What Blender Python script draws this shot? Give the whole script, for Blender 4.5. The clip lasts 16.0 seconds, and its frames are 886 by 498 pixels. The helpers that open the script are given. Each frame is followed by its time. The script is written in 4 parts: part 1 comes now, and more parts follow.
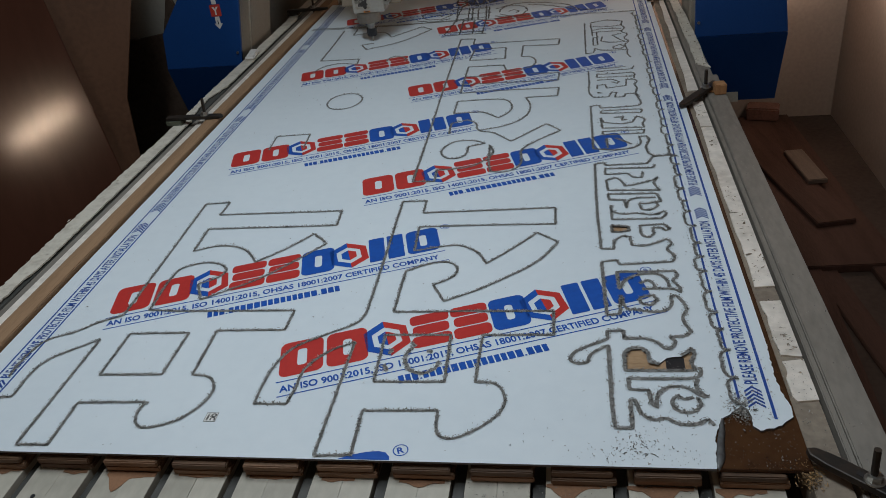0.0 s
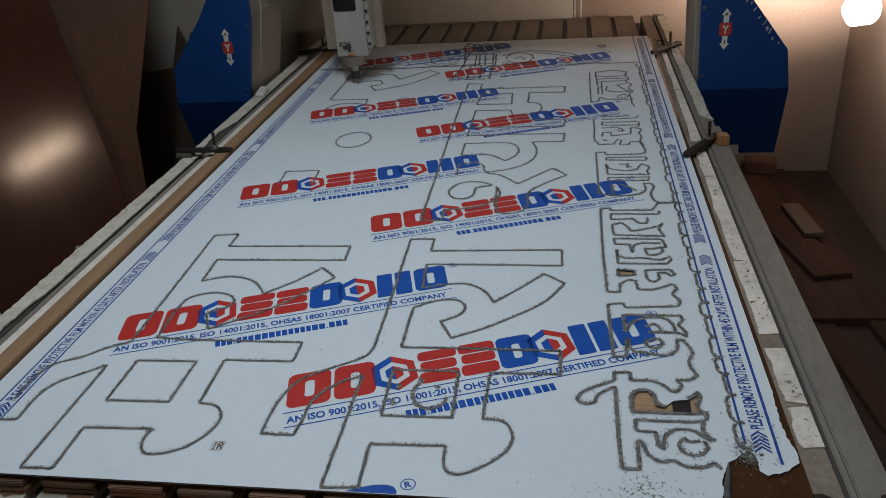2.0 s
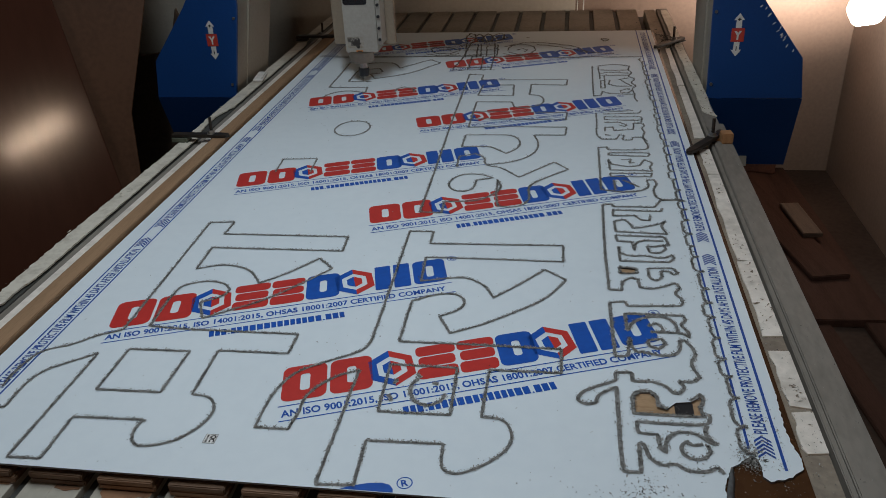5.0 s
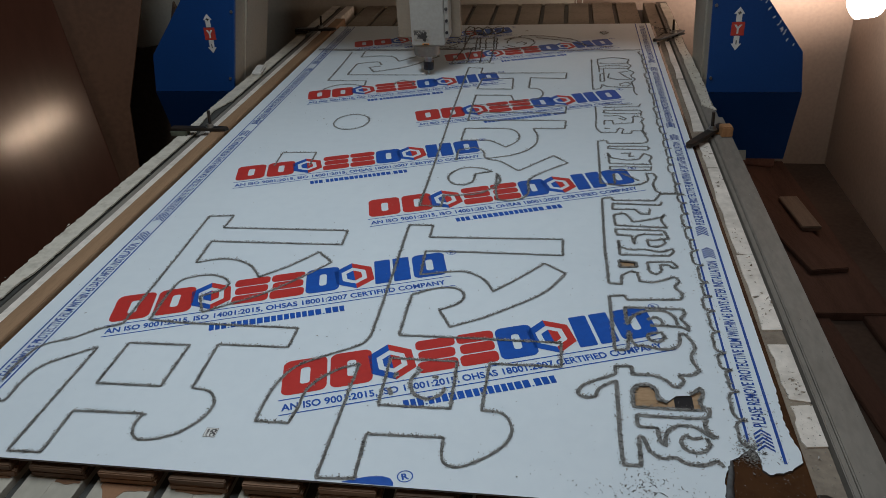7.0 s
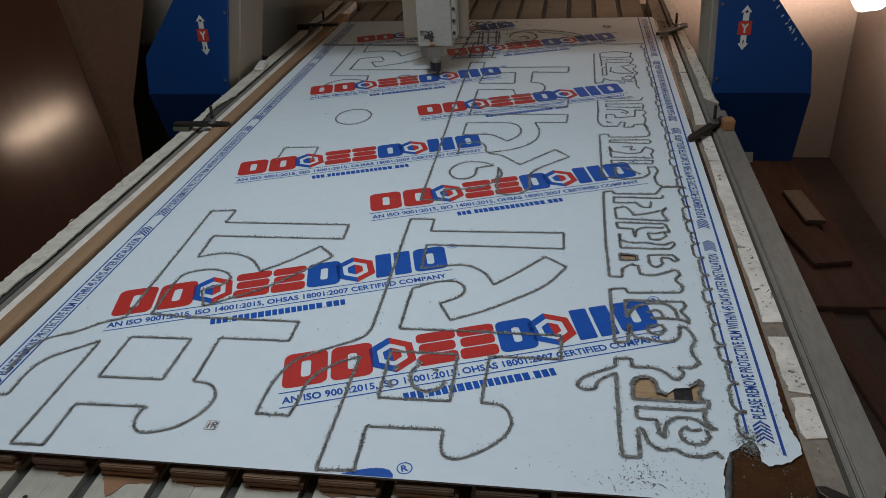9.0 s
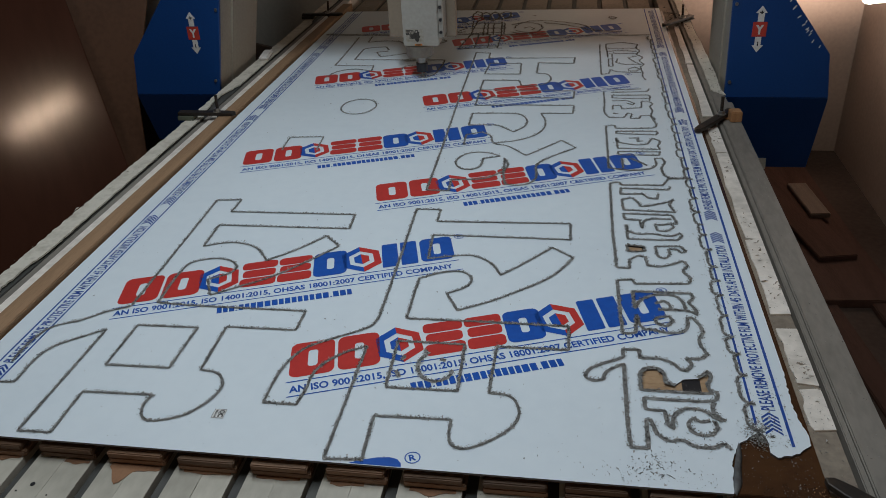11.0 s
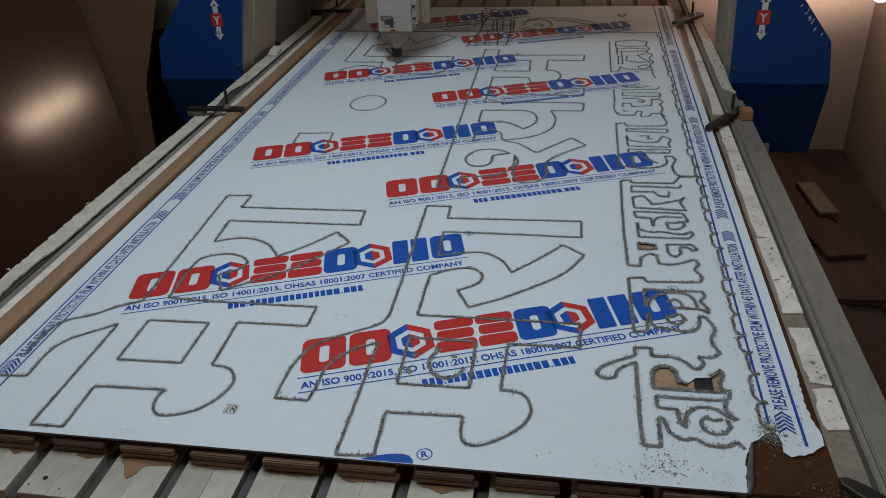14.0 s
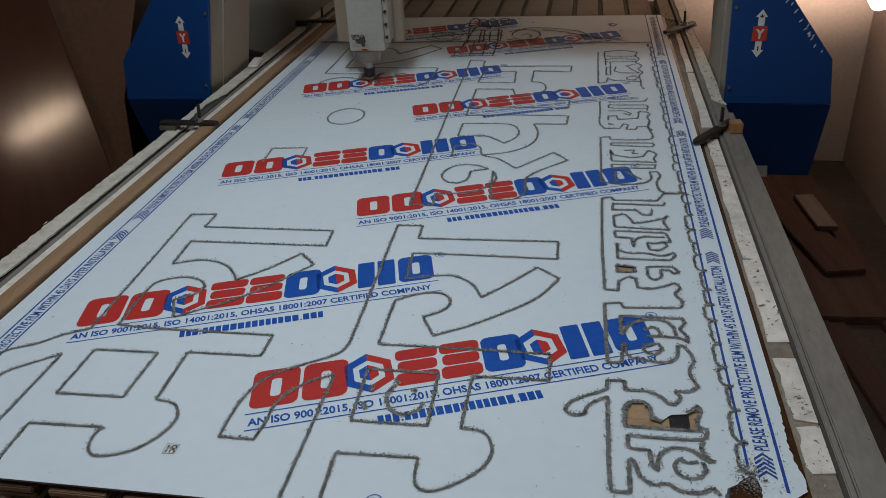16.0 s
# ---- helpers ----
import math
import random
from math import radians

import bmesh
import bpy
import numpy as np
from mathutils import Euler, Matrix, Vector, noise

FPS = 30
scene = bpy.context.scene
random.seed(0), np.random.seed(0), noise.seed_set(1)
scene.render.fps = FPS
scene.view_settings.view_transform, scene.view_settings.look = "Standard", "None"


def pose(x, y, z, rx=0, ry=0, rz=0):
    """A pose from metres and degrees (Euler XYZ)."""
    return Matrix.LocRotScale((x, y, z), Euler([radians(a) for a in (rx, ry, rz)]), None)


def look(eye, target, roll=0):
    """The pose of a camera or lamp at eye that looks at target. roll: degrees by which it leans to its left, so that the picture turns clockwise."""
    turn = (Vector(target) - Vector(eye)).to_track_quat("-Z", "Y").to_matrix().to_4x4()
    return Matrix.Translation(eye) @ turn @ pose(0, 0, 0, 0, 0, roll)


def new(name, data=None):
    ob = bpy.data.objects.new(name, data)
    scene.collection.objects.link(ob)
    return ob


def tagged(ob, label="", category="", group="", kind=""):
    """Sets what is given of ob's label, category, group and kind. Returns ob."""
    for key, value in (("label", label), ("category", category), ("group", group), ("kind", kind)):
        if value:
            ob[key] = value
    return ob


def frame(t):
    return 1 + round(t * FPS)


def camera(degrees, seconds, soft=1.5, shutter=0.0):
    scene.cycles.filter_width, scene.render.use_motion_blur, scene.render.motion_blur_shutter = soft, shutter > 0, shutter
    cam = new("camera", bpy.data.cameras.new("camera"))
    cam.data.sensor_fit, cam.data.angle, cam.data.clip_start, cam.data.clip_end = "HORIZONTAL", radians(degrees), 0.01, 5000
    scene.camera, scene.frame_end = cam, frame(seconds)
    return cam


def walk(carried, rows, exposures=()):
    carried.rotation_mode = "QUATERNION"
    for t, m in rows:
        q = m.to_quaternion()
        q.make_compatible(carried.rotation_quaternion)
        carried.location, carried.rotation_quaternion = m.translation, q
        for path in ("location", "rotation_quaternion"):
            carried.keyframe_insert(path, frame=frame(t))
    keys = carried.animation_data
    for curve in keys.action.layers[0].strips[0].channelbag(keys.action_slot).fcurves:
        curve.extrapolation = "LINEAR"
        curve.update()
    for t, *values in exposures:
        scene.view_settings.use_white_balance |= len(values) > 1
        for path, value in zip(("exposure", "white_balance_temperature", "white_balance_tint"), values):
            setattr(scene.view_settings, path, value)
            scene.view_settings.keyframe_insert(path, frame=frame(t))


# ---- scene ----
cam = camera(58.0, 16.0, soft=0.7)
PATH = [
    (0, (0.346, -0.721, 1.553), (0.012, 0.967, 0.535), -6.9),
    (0.5, (0.346, -0.732, 1.554), (0.028, 0.983, 0.576), -6.1),
    (1, (0.337, -0.742, 1.555), (0.028, 0.991, 0.606), -5.4),
    (1.5, (0.33, -0.747, 1.557), (0.016, 0.993, 0.623), -5.0),
    (2, (0.32, -0.744, 1.555), (0.005, 1.0, 0.629), -4.5),
    (2.5, (0.307, -0.732, 1.552), (-0.002, 1.011, 0.621), -4.0),
    (3, (0.305, -0.727, 1.553), (0.0, 1.013, 0.616), -3.6),
    (3.5, (0.308, -0.728, 1.554), (0.005, 1.012, 0.617), -3.4),
    (4, (0.308, -0.722, 1.55), (0.006, 1.017, 0.611), -3.2),
    (6.5, (0.295, -0.721, 1.548), (0.002, 1.008, 0.586), -2.8),
    (7, (0.301, -0.721, 1.549), (0.008, 1.007, 0.586), -2.9),
    (7.5, (0.301, -0.722, 1.547), (0.01, 1.007, 0.586), -2.9),
    (8, (0.304, -0.727, 1.548), (0.009, 1.001, 0.585), -3.0),
    (8.5, (0.31, -0.725, 1.547), (0.008, 0.999, 0.581), -3.2),
    (9, (0.31, -0.724, 1.546), (0.004, 0.997, 0.575), -3.3),
    (11.5, (0.298, -0.724, 1.541), (-0.011, 0.985, 0.549), -3.0),
    (12, (0.3, -0.722, 1.542), (-0.016, 0.983, 0.546), -3.2),
    (12.5, (0.302, -0.722, 1.543), (-0.018, 0.98, 0.542), -3.3),
    (13, (0.297, -0.726, 1.541), (-0.027, 0.976, 0.542), -3.2),
    (13.5, (0.292, -0.722, 1.542), (-0.028, 0.981, 0.543), -3.1),
    (14, (0.288, -0.725, 1.541), (-0.031, 0.981, 0.547), -2.9),
    (14.5, (0.29, -0.725, 1.544), (-0.03, 0.983, 0.554), -2.8),
    (15, (0.29, -0.726, 1.543), (-0.026, 0.987, 0.561), -2.7),
    (15.5, (0.292, -0.723, 1.539), (-0.022, 0.996, 0.566), -2.7),
    (15.7, (0.297, -0.695, 1.526), (-0.017, 1.026, 0.556), -2.6),
    (15.9, (0.318, -0.661, 1.516), (-0.007, 1.06, 0.551), -2.8),
    (16, (0.339, -0.637, 1.521), (0.007, 1.078, 0.547), -3.2),
]
EXPOSURES = [(0, 0.12), (0.5, -0.02), (1.5, -0.05), (2.5, 0.0), (6.5, 0.02), (9, 0.05), (12, 0.05), (16, 0.02)]
walk(cam, [(t, look(eye, target, roll)) for t, eye, target, roll in PATH], EXPOSURES)

# ---- light ----
world = bpy.data.worlds.new("room_air")
scene.world = world
world.use_nodes = True
world.node_tree.nodes["Background"].inputs[0].default_value = (0.55, 0.6, 0.7, 1)
world.node_tree.nodes["Background"].inputs[1].default_value = 0.02


def area_light(name, eye, target, sx, sy, watts, colour, roll=0):
    data = bpy.data.lights.new(name, "AREA")
    data.shape, data.size, data.size_y, data.energy, data.color = "RECTANGLE", sx, sy, watts, colour
    ob = new(name, data)
    ob.matrix_world = look(eye, target, roll)
    return ob


area_light("ceiling_tube", (-0.22, 0.52, 2.70), (-0.14, 0.55, 0.8), 1.2, 0.06, 19.0, (0.88, 0.95, 1.0))
area_light("front_tube", (0.25, -0.05, 2.70), (0.20, 0.10, 0.8), 0.6, 0.15, 5.2, (0.84, 0.93, 1.0))
area_light("wall_lamp", (0.2, -2.9, 1.7), (-0.6, 1.0, 0.8), 0.55, 0.05, 7.5, (1.0, 0.72, 0.52), 26)
bulb = bpy.data.lights.new("work_bulb", "SPOT")
bulb.energy, bulb.color, bulb.shadow_soft_size, bulb.spot_size, bulb.spot_blend = 122, (1.0, 0.80, 0.66), 0.05, radians(165), 1.0
bulb_ob = new("work_bulb", bulb)
bulb_ob.matrix_world = look((1.365, 2.42, 0.89), (1.20, 3.0, 1.50))


# ---- materials ----
def surface(name, base, rough=0.5, metal=0.0, other=None, scale=6.0, fine=90.0, mix=0.5, bump=0.08, stretch=(1, 1, 1), coat=0.0, random_tint=0.0, shine=0.5):
    m = bpy.data.materials.new(name)
    m.use_nodes = True
    nt = m.node_tree
    p = nt.nodes["Principled BSDF"]
    tc = nt.nodes.new("ShaderNodeTexCoord")
    mp = nt.nodes.new("ShaderNodeMapping")
    mp.inputs["Scale"].default_value = stretch
    nt.links.new(tc.outputs["Object"], mp.inputs["Vector"])
    big, small = nt.nodes.new("ShaderNodeTexNoise"), nt.nodes.new("ShaderNodeTexNoise")
    for n, s, d in ((big, scale, 6), (small, fine, 4)):
        n.inputs["Scale"].default_value, n.inputs["Detail"].default_value = s, d
        nt.links.new(mp.outputs[0], n.inputs["Vector"])
    both = nt.nodes.new("ShaderNodeMath")
    both.operation = "MULTIPLY_ADD"
    nt.links.new(small.outputs["Fac"], both.inputs[0])
    both.inputs[1].default_value = 0.5
    half = nt.nodes.new("ShaderNodeMath")
    half.operation = "MULTIPLY"
    nt.links.new(big.outputs["Fac"], half.inputs[0])
    half.inputs[1].default_value = 0.7
    nt.links.new(half.outputs[0], both.inputs[2])
    ramp = nt.nodes.new("ShaderNodeValToRGB")
    ramp.color_ramp.elements[0].position, ramp.color_ramp.elements[1].position = 0.5 - 0.22 * mix, 0.66 + 0.1 * (1 - mix)
    second = other or tuple(c * 0.72 for c in base)
    ramp.color_ramp.elements[0].color, ramp.color_ramp.elements[1].color = (*second, 1), (*base, 1)
    nt.links.new(both.outputs[0], ramp.inputs[0])
    out = ramp.outputs[0]
    if random_tint:
        info = nt.nodes.new("ShaderNodeObjectInfo")
        hsv = nt.nodes.new("ShaderNodeHueSaturation")
        rng = nt.nodes.new("ShaderNodeMapRange")
        rng.inputs["To Min"].default_value, rng.inputs["To Max"].default_value = 1 - random_tint, 1 + random_tint
        nt.links.new(info.outputs["Random"], rng.inputs["Value"])
        nt.links.new(rng.outputs[0], hsv.inputs["Value"])
        nt.links.new(out, hsv.inputs["Color"])
        out = hsv.outputs[0]
    nt.links.new(out, p.inputs["Base Color"])
    p.inputs["Roughness"].default_value, p.inputs["Metallic"].default_value = rough, metal
    p.inputs["Coat Weight"].default_value, p.inputs["Specular IOR Level"].default_value = coat, shine
    if bump:
        b = nt.nodes.new("ShaderNodeBump")
        b.inputs["Strength"].default_value, b.inputs["Distance"].default_value = bump, 0.002
        nt.links.new(both.outputs[0], b.inputs["Height"])
        nt.links.new(b.outputs[0], p.inputs["Normal"])
    return m


def island_material(name, dark, light, metal, rough):
    m = bpy.data.materials.new(name)
    m.use_nodes = True
    nt = m.node_tree
    p = nt.nodes["Principled BSDF"]
    geo, ramp = nt.nodes.new("ShaderNodeNewGeometry"), nt.nodes.new("ShaderNodeValToRGB")
    ramp.color_ramp.elements[0].color, ramp.color_ramp.elements[1].color = (*dark, 1), (*light, 1)
    nt.links.new(geo.outputs["Random Per Island"], ramp.inputs[0])
    nt.links.new(ramp.outputs[0], p.inputs["Base Color"])
    p.inputs["Metallic"].default_value, p.inputs["Roughness"].default_value = metal, rough
    return m


def glow(name, colour, strength):
    m = bpy.data.materials.new(name)
    m.use_nodes = True
    p = m.node_tree.nodes["Principled BSDF"]
    p.inputs["Emission Color"].default_value, p.inputs["Emission Strength"].default_value = (*colour, 1), strength
    return m


FILM = surface("protective_film", (0.66, 0.745, 0.80), 0.42, other=(0.62, 0.705, 0.765), scale=3, fine=40, bump=0.03, shine=0.3)
CURL = surface("curled_film", (0.13, 0.14, 0.145), 0.4, other=(0.05, 0.05, 0.052), scale=30, fine=150, bump=0.2)
# Darker copy of CUT: holds the shade on the ornament, colours scraps and smear.
CUT_DARK = surface("shaded_cut_and_grime", (0.06, 0.055, 0.05), 0.85, other=(0.02, 0.02, 0.02), scale=60, fine=300, bump=0.5)
TAN = island_material("tan_chips", (0.05, 0.03, 0.015), (0.42, 0.26, 0.11), 0.0, 0.7)
CORE = surface("panel_core", (0.10, 0.10, 0.11), 0.6)
RED = surface("red_print", (0.50, 0.040, 0.034), 0.42, other=(0.42, 0.033, 0.030), scale=12, bump=0.02, shine=0.22)
BLUE = surface("blue_print", (0.012, 0.092, 0.43), 0.42, other=(0.010, 0.070, 0.34), scale=12, bump=0.02, shine=0.22)
NAVY = surface("navy_print", (0.016, 0.072, 0.34), 0.45, other=(0.018, 0.06, 0.26), scale=30, bump=0.02, shine=0.22)
CUT = surface("cut_groove", (0.32, 0.325, 0.32), 0.8, other=(0.09, 0.092, 0.09), scale=60, fine=400, bump=0.5)
SWARF = island_material("swarf_chips", (0.022, 0.022, 0.021), (0.40, 0.40, 0.385), 0.2, 0.55)
PAPER = surface("sticker_paper", (0.74, 0.76, 0.75), 0.6, bump=0.02)
OLD_PAPER = surface("soiled_paper", (0.36, 0.35, 0.31), 0.6, other=(0.26, 0.24, 0.19), scale=40, fine=160, bump=0.02)
INK = surface("black_ink", (0.015, 0.015, 0.018), 0.5, bump=0.0)
DARK_BOARD = surface("phenolic_board", (0.060, 0.026, 0.010), 0.26, other=(0.026, 0.011, 0.005), scale=9, fine=60, bump=0.15, coat=0.3)
MDF = surface("raw_mdf", (0.24, 0.125, 0.065), 0.8, other=(0.15, 0.075, 0.04), scale=14, fine=300, bump=0.2, random_tint=0.2)
DARK_PLY = surface("dark_plywood", (0.105, 0.052, 0.030), 0.45, other=(0.070, 0.034, 0.019), scale=3, fine=60, bump=0.1, shine=0.15)
MDF_DARK = surface("stained_strip", (0.17, 0.098, 0.056), 0.6, other=(0.060, 0.033, 0.019), scale=10, fine=120, bump=0.3, stretch=(1, 6, 14), random_tint=0.4)
BATTEN = surface("batten_wood", (0.31, 0.195, 0.11), 0.7, other=(0.21, 0.125, 0.068), scale=5, fine=60, bump=0.12, stretch=(9, 0.7, 9))
LAMINATE = surface("grey_laminate", (0.52, 0.50, 0.43), 0.38, other=(0.25, 0.24, 0.20), scale=9, fine=45, mix=1.0, bump=0.06, stretch=(1, 0.45, 1), random_tint=0.12)
CREAM = surface("chipped_cream_laminate", (0.60, 0.575, 0.50), 0.6, other=(0.36, 0.335, 0.28), scale=26, fine=110, mix=1.0, bump=0.3)
WHITE_LAM = surface("white_laminate", (0.78, 0.735, 0.67), 0.5, other=(0.5, 0.47, 0.42), scale=8, fine=60, bump=0.08)
TAUPE = surface("dusty_taupe_edge", (0.26, 0.22, 0.17), 0.75, other=(0.15, 0.12, 0.095), scale=10, fine=90, bump=0.2)
ALU = surface("dull_aluminium", (0.225, 0.208, 0.182), 0.6, 0.1, other=(0.15, 0.138, 0.12), scale=8, fine=110, bump=0.1, stretch=(1, 0.3, 1))
SLOT = surface("slot_steel", (0.075, 0.077, 0.072), 0.6, 0.1, other=(0.03, 0.031, 0.029), scale=9, fine=80, bump=0.2, stretch=(1, 0.2, 1))
STEEL_DARK = surface("dark_steel_frame", (0.05, 0.05, 0.05), 0.6, 0.3)
IRON = surface("black_iron", (0.022, 0.02, 0.018), 0.5, 0.4, other=(0.05, 0.035, 0.025), scale=25, fine=160, bump=0.25)
BLUE_PAINT = surface("blue_machine_paint", (0.005, 0.050, 0.20), 0.38, other=(0.004, 0.040, 0.165), scale=3, fine=200, bump=0.04)
CREAM_PAINT = surface("cream_machine_paint", (0.30, 0.28, 0.235), 0.5, other=(0.23, 0.21, 0.175), scale=4, fine=120, bump=0.04)
BEIGE_PLATE = surface("beige_plate", (0.26, 0.215, 0.16), 0.55, other=(0.21, 0.175, 0.13), scale=6, fine=120, bump=0.05)
WHITE_PAINT = surface("white_machine_paint", (0.38, 0.375, 0.34), 0.45, other=(0.31, 0.305, 0.275), scale=7, fine=100, bump=0.03)
STEEL = surface("brushed_steel", (0.42, 0.41, 0.38), 0.32, 0.9, other=(0.3, 0.29, 0.27), scale=20, fine=200, bump=0.05, stretch=(1, 1, 8))
GREEN_BLOCK = surface("greenish_block", (0.10, 0.115, 0.085), 0.7, other=(0.05, 0.058, 0.042), scale=20, fine=120, bump=0.2)
NOSE = surface("stained_steel", (0.24, 0.215, 0.18), 0.42, 0.5, other=(0.17, 0.15, 0.125), scale=10, fine=90, bump=0.05)
NUT = surface("blackened_nut", (0.05, 0.05, 0.055), 0.4, 0.7)
BLACK_GLASS = surface("black_display", (0.012, 0.012, 0.015), 0.25, bump=0.0)
LABEL_RED = surface("label_red", (0.50, 0.05, 0.035), 0.45, bump=0.02)
LABEL_WHITE = surface("label_white", (0.70, 0.70, 0.68), 0.45, bump=0.02)
ORANGE = surface("orange_mark", (0.6, 0.22, 0.03), 0.5, bump=0.0)
WALL = surface("beige_plaster", (0.50, 0.475, 0.41), 0.75, other=(0.42, 0.395, 0.34), scale=2, fine=60, bump=0.1)
BROWN_LAM = surface("brown_laminate", (0.075, 0.030, 0.019), 0.125, other=(0.055, 0.022, 0.014), scale=1.5, fine=30, bump=0.04, stretch=(1, 1, 0.3))
BROWN_WOOD = surface("reddish_plank", (0.060, 0.030, 0.021), 0.8, other=(0.032, 0.016, 0.011), scale=4, fine=60, bump=0.15, stretch=(6, 0.6, 6), shine=0.12)
FLOOR = surface("dusty_concrete", (0.055, 0.038, 0.029), 0.85, other=(0.034, 0.023, 0.018), scale=3, fine=50, bump=0.3, shine=0.1)
BROKEN_BRICK = surface("broken_brick", (0.14, 0.060, 0.040), 0.9, other=(0.07, 0.030, 0.020), scale=14, fine=120, bump=0.4)
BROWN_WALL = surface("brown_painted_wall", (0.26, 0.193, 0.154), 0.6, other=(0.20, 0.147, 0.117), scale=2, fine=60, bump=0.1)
# Darker than the other walls, to keep bounce light off the far panel.
DARK_WALL = surface("low_bounce_plaster", (0.115, 0.085, 0.066), 0.75, other=(0.085, 0.062, 0.048), scale=2, fine=60, bump=0.1)
DUSTY_SLAT = surface("dusty_brown_slat", (0.27, 0.235, 0.19), 0.75, other=(0.15, 0.13, 0.10), scale=8, fine=70, mix=0.8, bump=0.15, random_tint=0.15)
BARE_WOOD = surface("bared_wood", (0.40, 0.265, 0.15), 0.8, other=(0.28, 0.175, 0.095), scale=20, fine=160, bump=0.2, stretch=(1, 4, 1))
WOOD_BLOCK = surface("light_wood_block", (0.36, 0.19, 0.085), 0.65, other=(0.25, 0.12, 0.05), scale=8, fine=90, bump=0.15, stretch=(8, 8, 1))
OFFCUT = surface("dull_offcut", (0.115, 0.078, 0.055), 0.75, other=(0.07, 0.047, 0.033), scale=6, fine=80, bump=0.15, stretch=(8, 0.6, 8))
BULB = glow("lit_bulb", (1.0, 0.93, 0.85), 14)


# ---- shape helpers ----
def part(name, bm, material, parent=None, label=""):
    me = bpy.data.meshes.new(name)
    bm.to_mesh(me)
    bm.free()
    for m in (material if isinstance(material, (list, tuple)) else [material]):
        me.materials.append(m)
    ob = new(name, me)
    ob.parent = parent
    return tagged(ob, label)


def shared(name, me, parent, m=None):
    ob = new(name, me)
    ob.parent = parent
    if m is not None:
        ob.matrix_local = m
    return ob


def block(x0, x1, y0, y1, z0, z1, bevel=0.0, bm=None):
    bm = bm or bmesh.new()
    r = bmesh.ops.create_cube(bm, size=1, matrix=Matrix.Translation(((x0 + x1) / 2, (y0 + y1) / 2, (z0 + z1) / 2)) @ Matrix.Diagonal((x1 - x0, y1 - y0, z1 - z0, 1)))
    if bevel:
        edges = list({e for v in r["verts"] for e in v.link_edges})
        bmesh.ops.bevel(bm, geom=edges, offset=bevel, segments=2, affect="EDGES")
    return bm


def rod(p, q, r0, r1=None, sides=20, bm=None, bevel=0.0):
    bm = bm or bmesh.new()
    p, q = Vector(p), Vector(q)
    turn = (q - p).to_track_quat("Z", "Y").to_matrix().to_4x4()
    bmesh.ops.create_cone(bm, cap_ends=True, segments=sides, radius1=r0, radius2=r0 if r1 is None else r1, depth=(q - p).length, matrix=Matrix.Translation((p + q) / 2) @ turn)
    return bm


def prism(outline, lo, hi, axis="z"):
    """A plate of the outline, from lo to hi along the axis."""
    bm = bmesh.new()
    put = {"z": lambda a, b, c: (a, b, c), "y": lambda a, b, c: (a, c, b), "x": lambda a, b, c: (c, a, b)}[axis]
    low, high = [[bm.verts.new(put(a, b, c)) for a, b in outline] for c in (lo, hi)]
    bm.faces.new(low)
    bm.faces.new(high)
    n = len(outline)
    for i in range(n):
        bm.faces.new((low[i], low[(i + 1) % n], high[(i + 1) % n], high[i]))
    bmesh.ops.recalc_face_normals(bm, faces=bm.faces)
    return bm


def from_curve(data, name):
    ob = new("pattern", data)
    me = bpy.data.meshes.new_from_object(ob.evaluated_get(bpy.context.evaluated_depsgraph_get()))
    me.name = name
    bpy.data.objects.remove(ob)
    bpy.data.curves.remove(data)
    return me


def outline_mesh(name, loops, materials, thick=0.0):
    """Flat filled outlines; loops inside others are holes."""
    cu = bpy.data.curves.new(name, "CURVE")
    cu.dimensions, cu.fill_mode, cu.extrude = "2D", "BOTH", thick
    for loop in loops:
        sp = cu.splines.new("POLY")
        sp.points.add(len(loop) - 1)
        for pt, (x, y) in zip(sp.points, loop):
            pt.co = (x, y, 0, 1)
        sp.use_cyclic_u = True
    me = from_curve(cu, name)
    me.materials.clear()
    for m in materials:
        me.materials.append(m)
    return me


def letters(name, body, height, length, material, bold=0.02):
    """Built-in lettering, cap height and total length in metres, starting at the origin along x."""
    cu = bpy.data.curves.new(name, "FONT")
    cu.body, cu.size, cu.offset, cu.resolution_u = body, 1.0, bold, 3
    me = from_curve(cu, name)
    xs = [v.co.x for v in me.vertices]
    ys = [v.co.y for v in me.vertices]
    x0, y0 = min(xs), min(0.0, min(ys))
    me.transform(Matrix.Diagonal((length / (max(xs) - x0), height / 0.73, 1, 1)) @ Matrix.Translation((-x0, 0, 0)))
    me.materials.clear()
    me.materials.append(material)
    return me


def rounded(x0, x1, y0, y1, r, lean=0.0, steps=5):
    pts = []
    for cx, cy, a in ((x1 - r, y0 + r, -90), (x1 - r, y1 - r, 0), (x0 + r, y1 - r, 90), (x0 + r, y0 + r, 180)):
        for i in range(steps + 1):
            t = radians(a + 90 * i / steps)
            pts.append((cx + r * math.cos(t), cy + r * math.sin(t)))
    return [(x + lean * (y - y0), y) for x, y in pts]


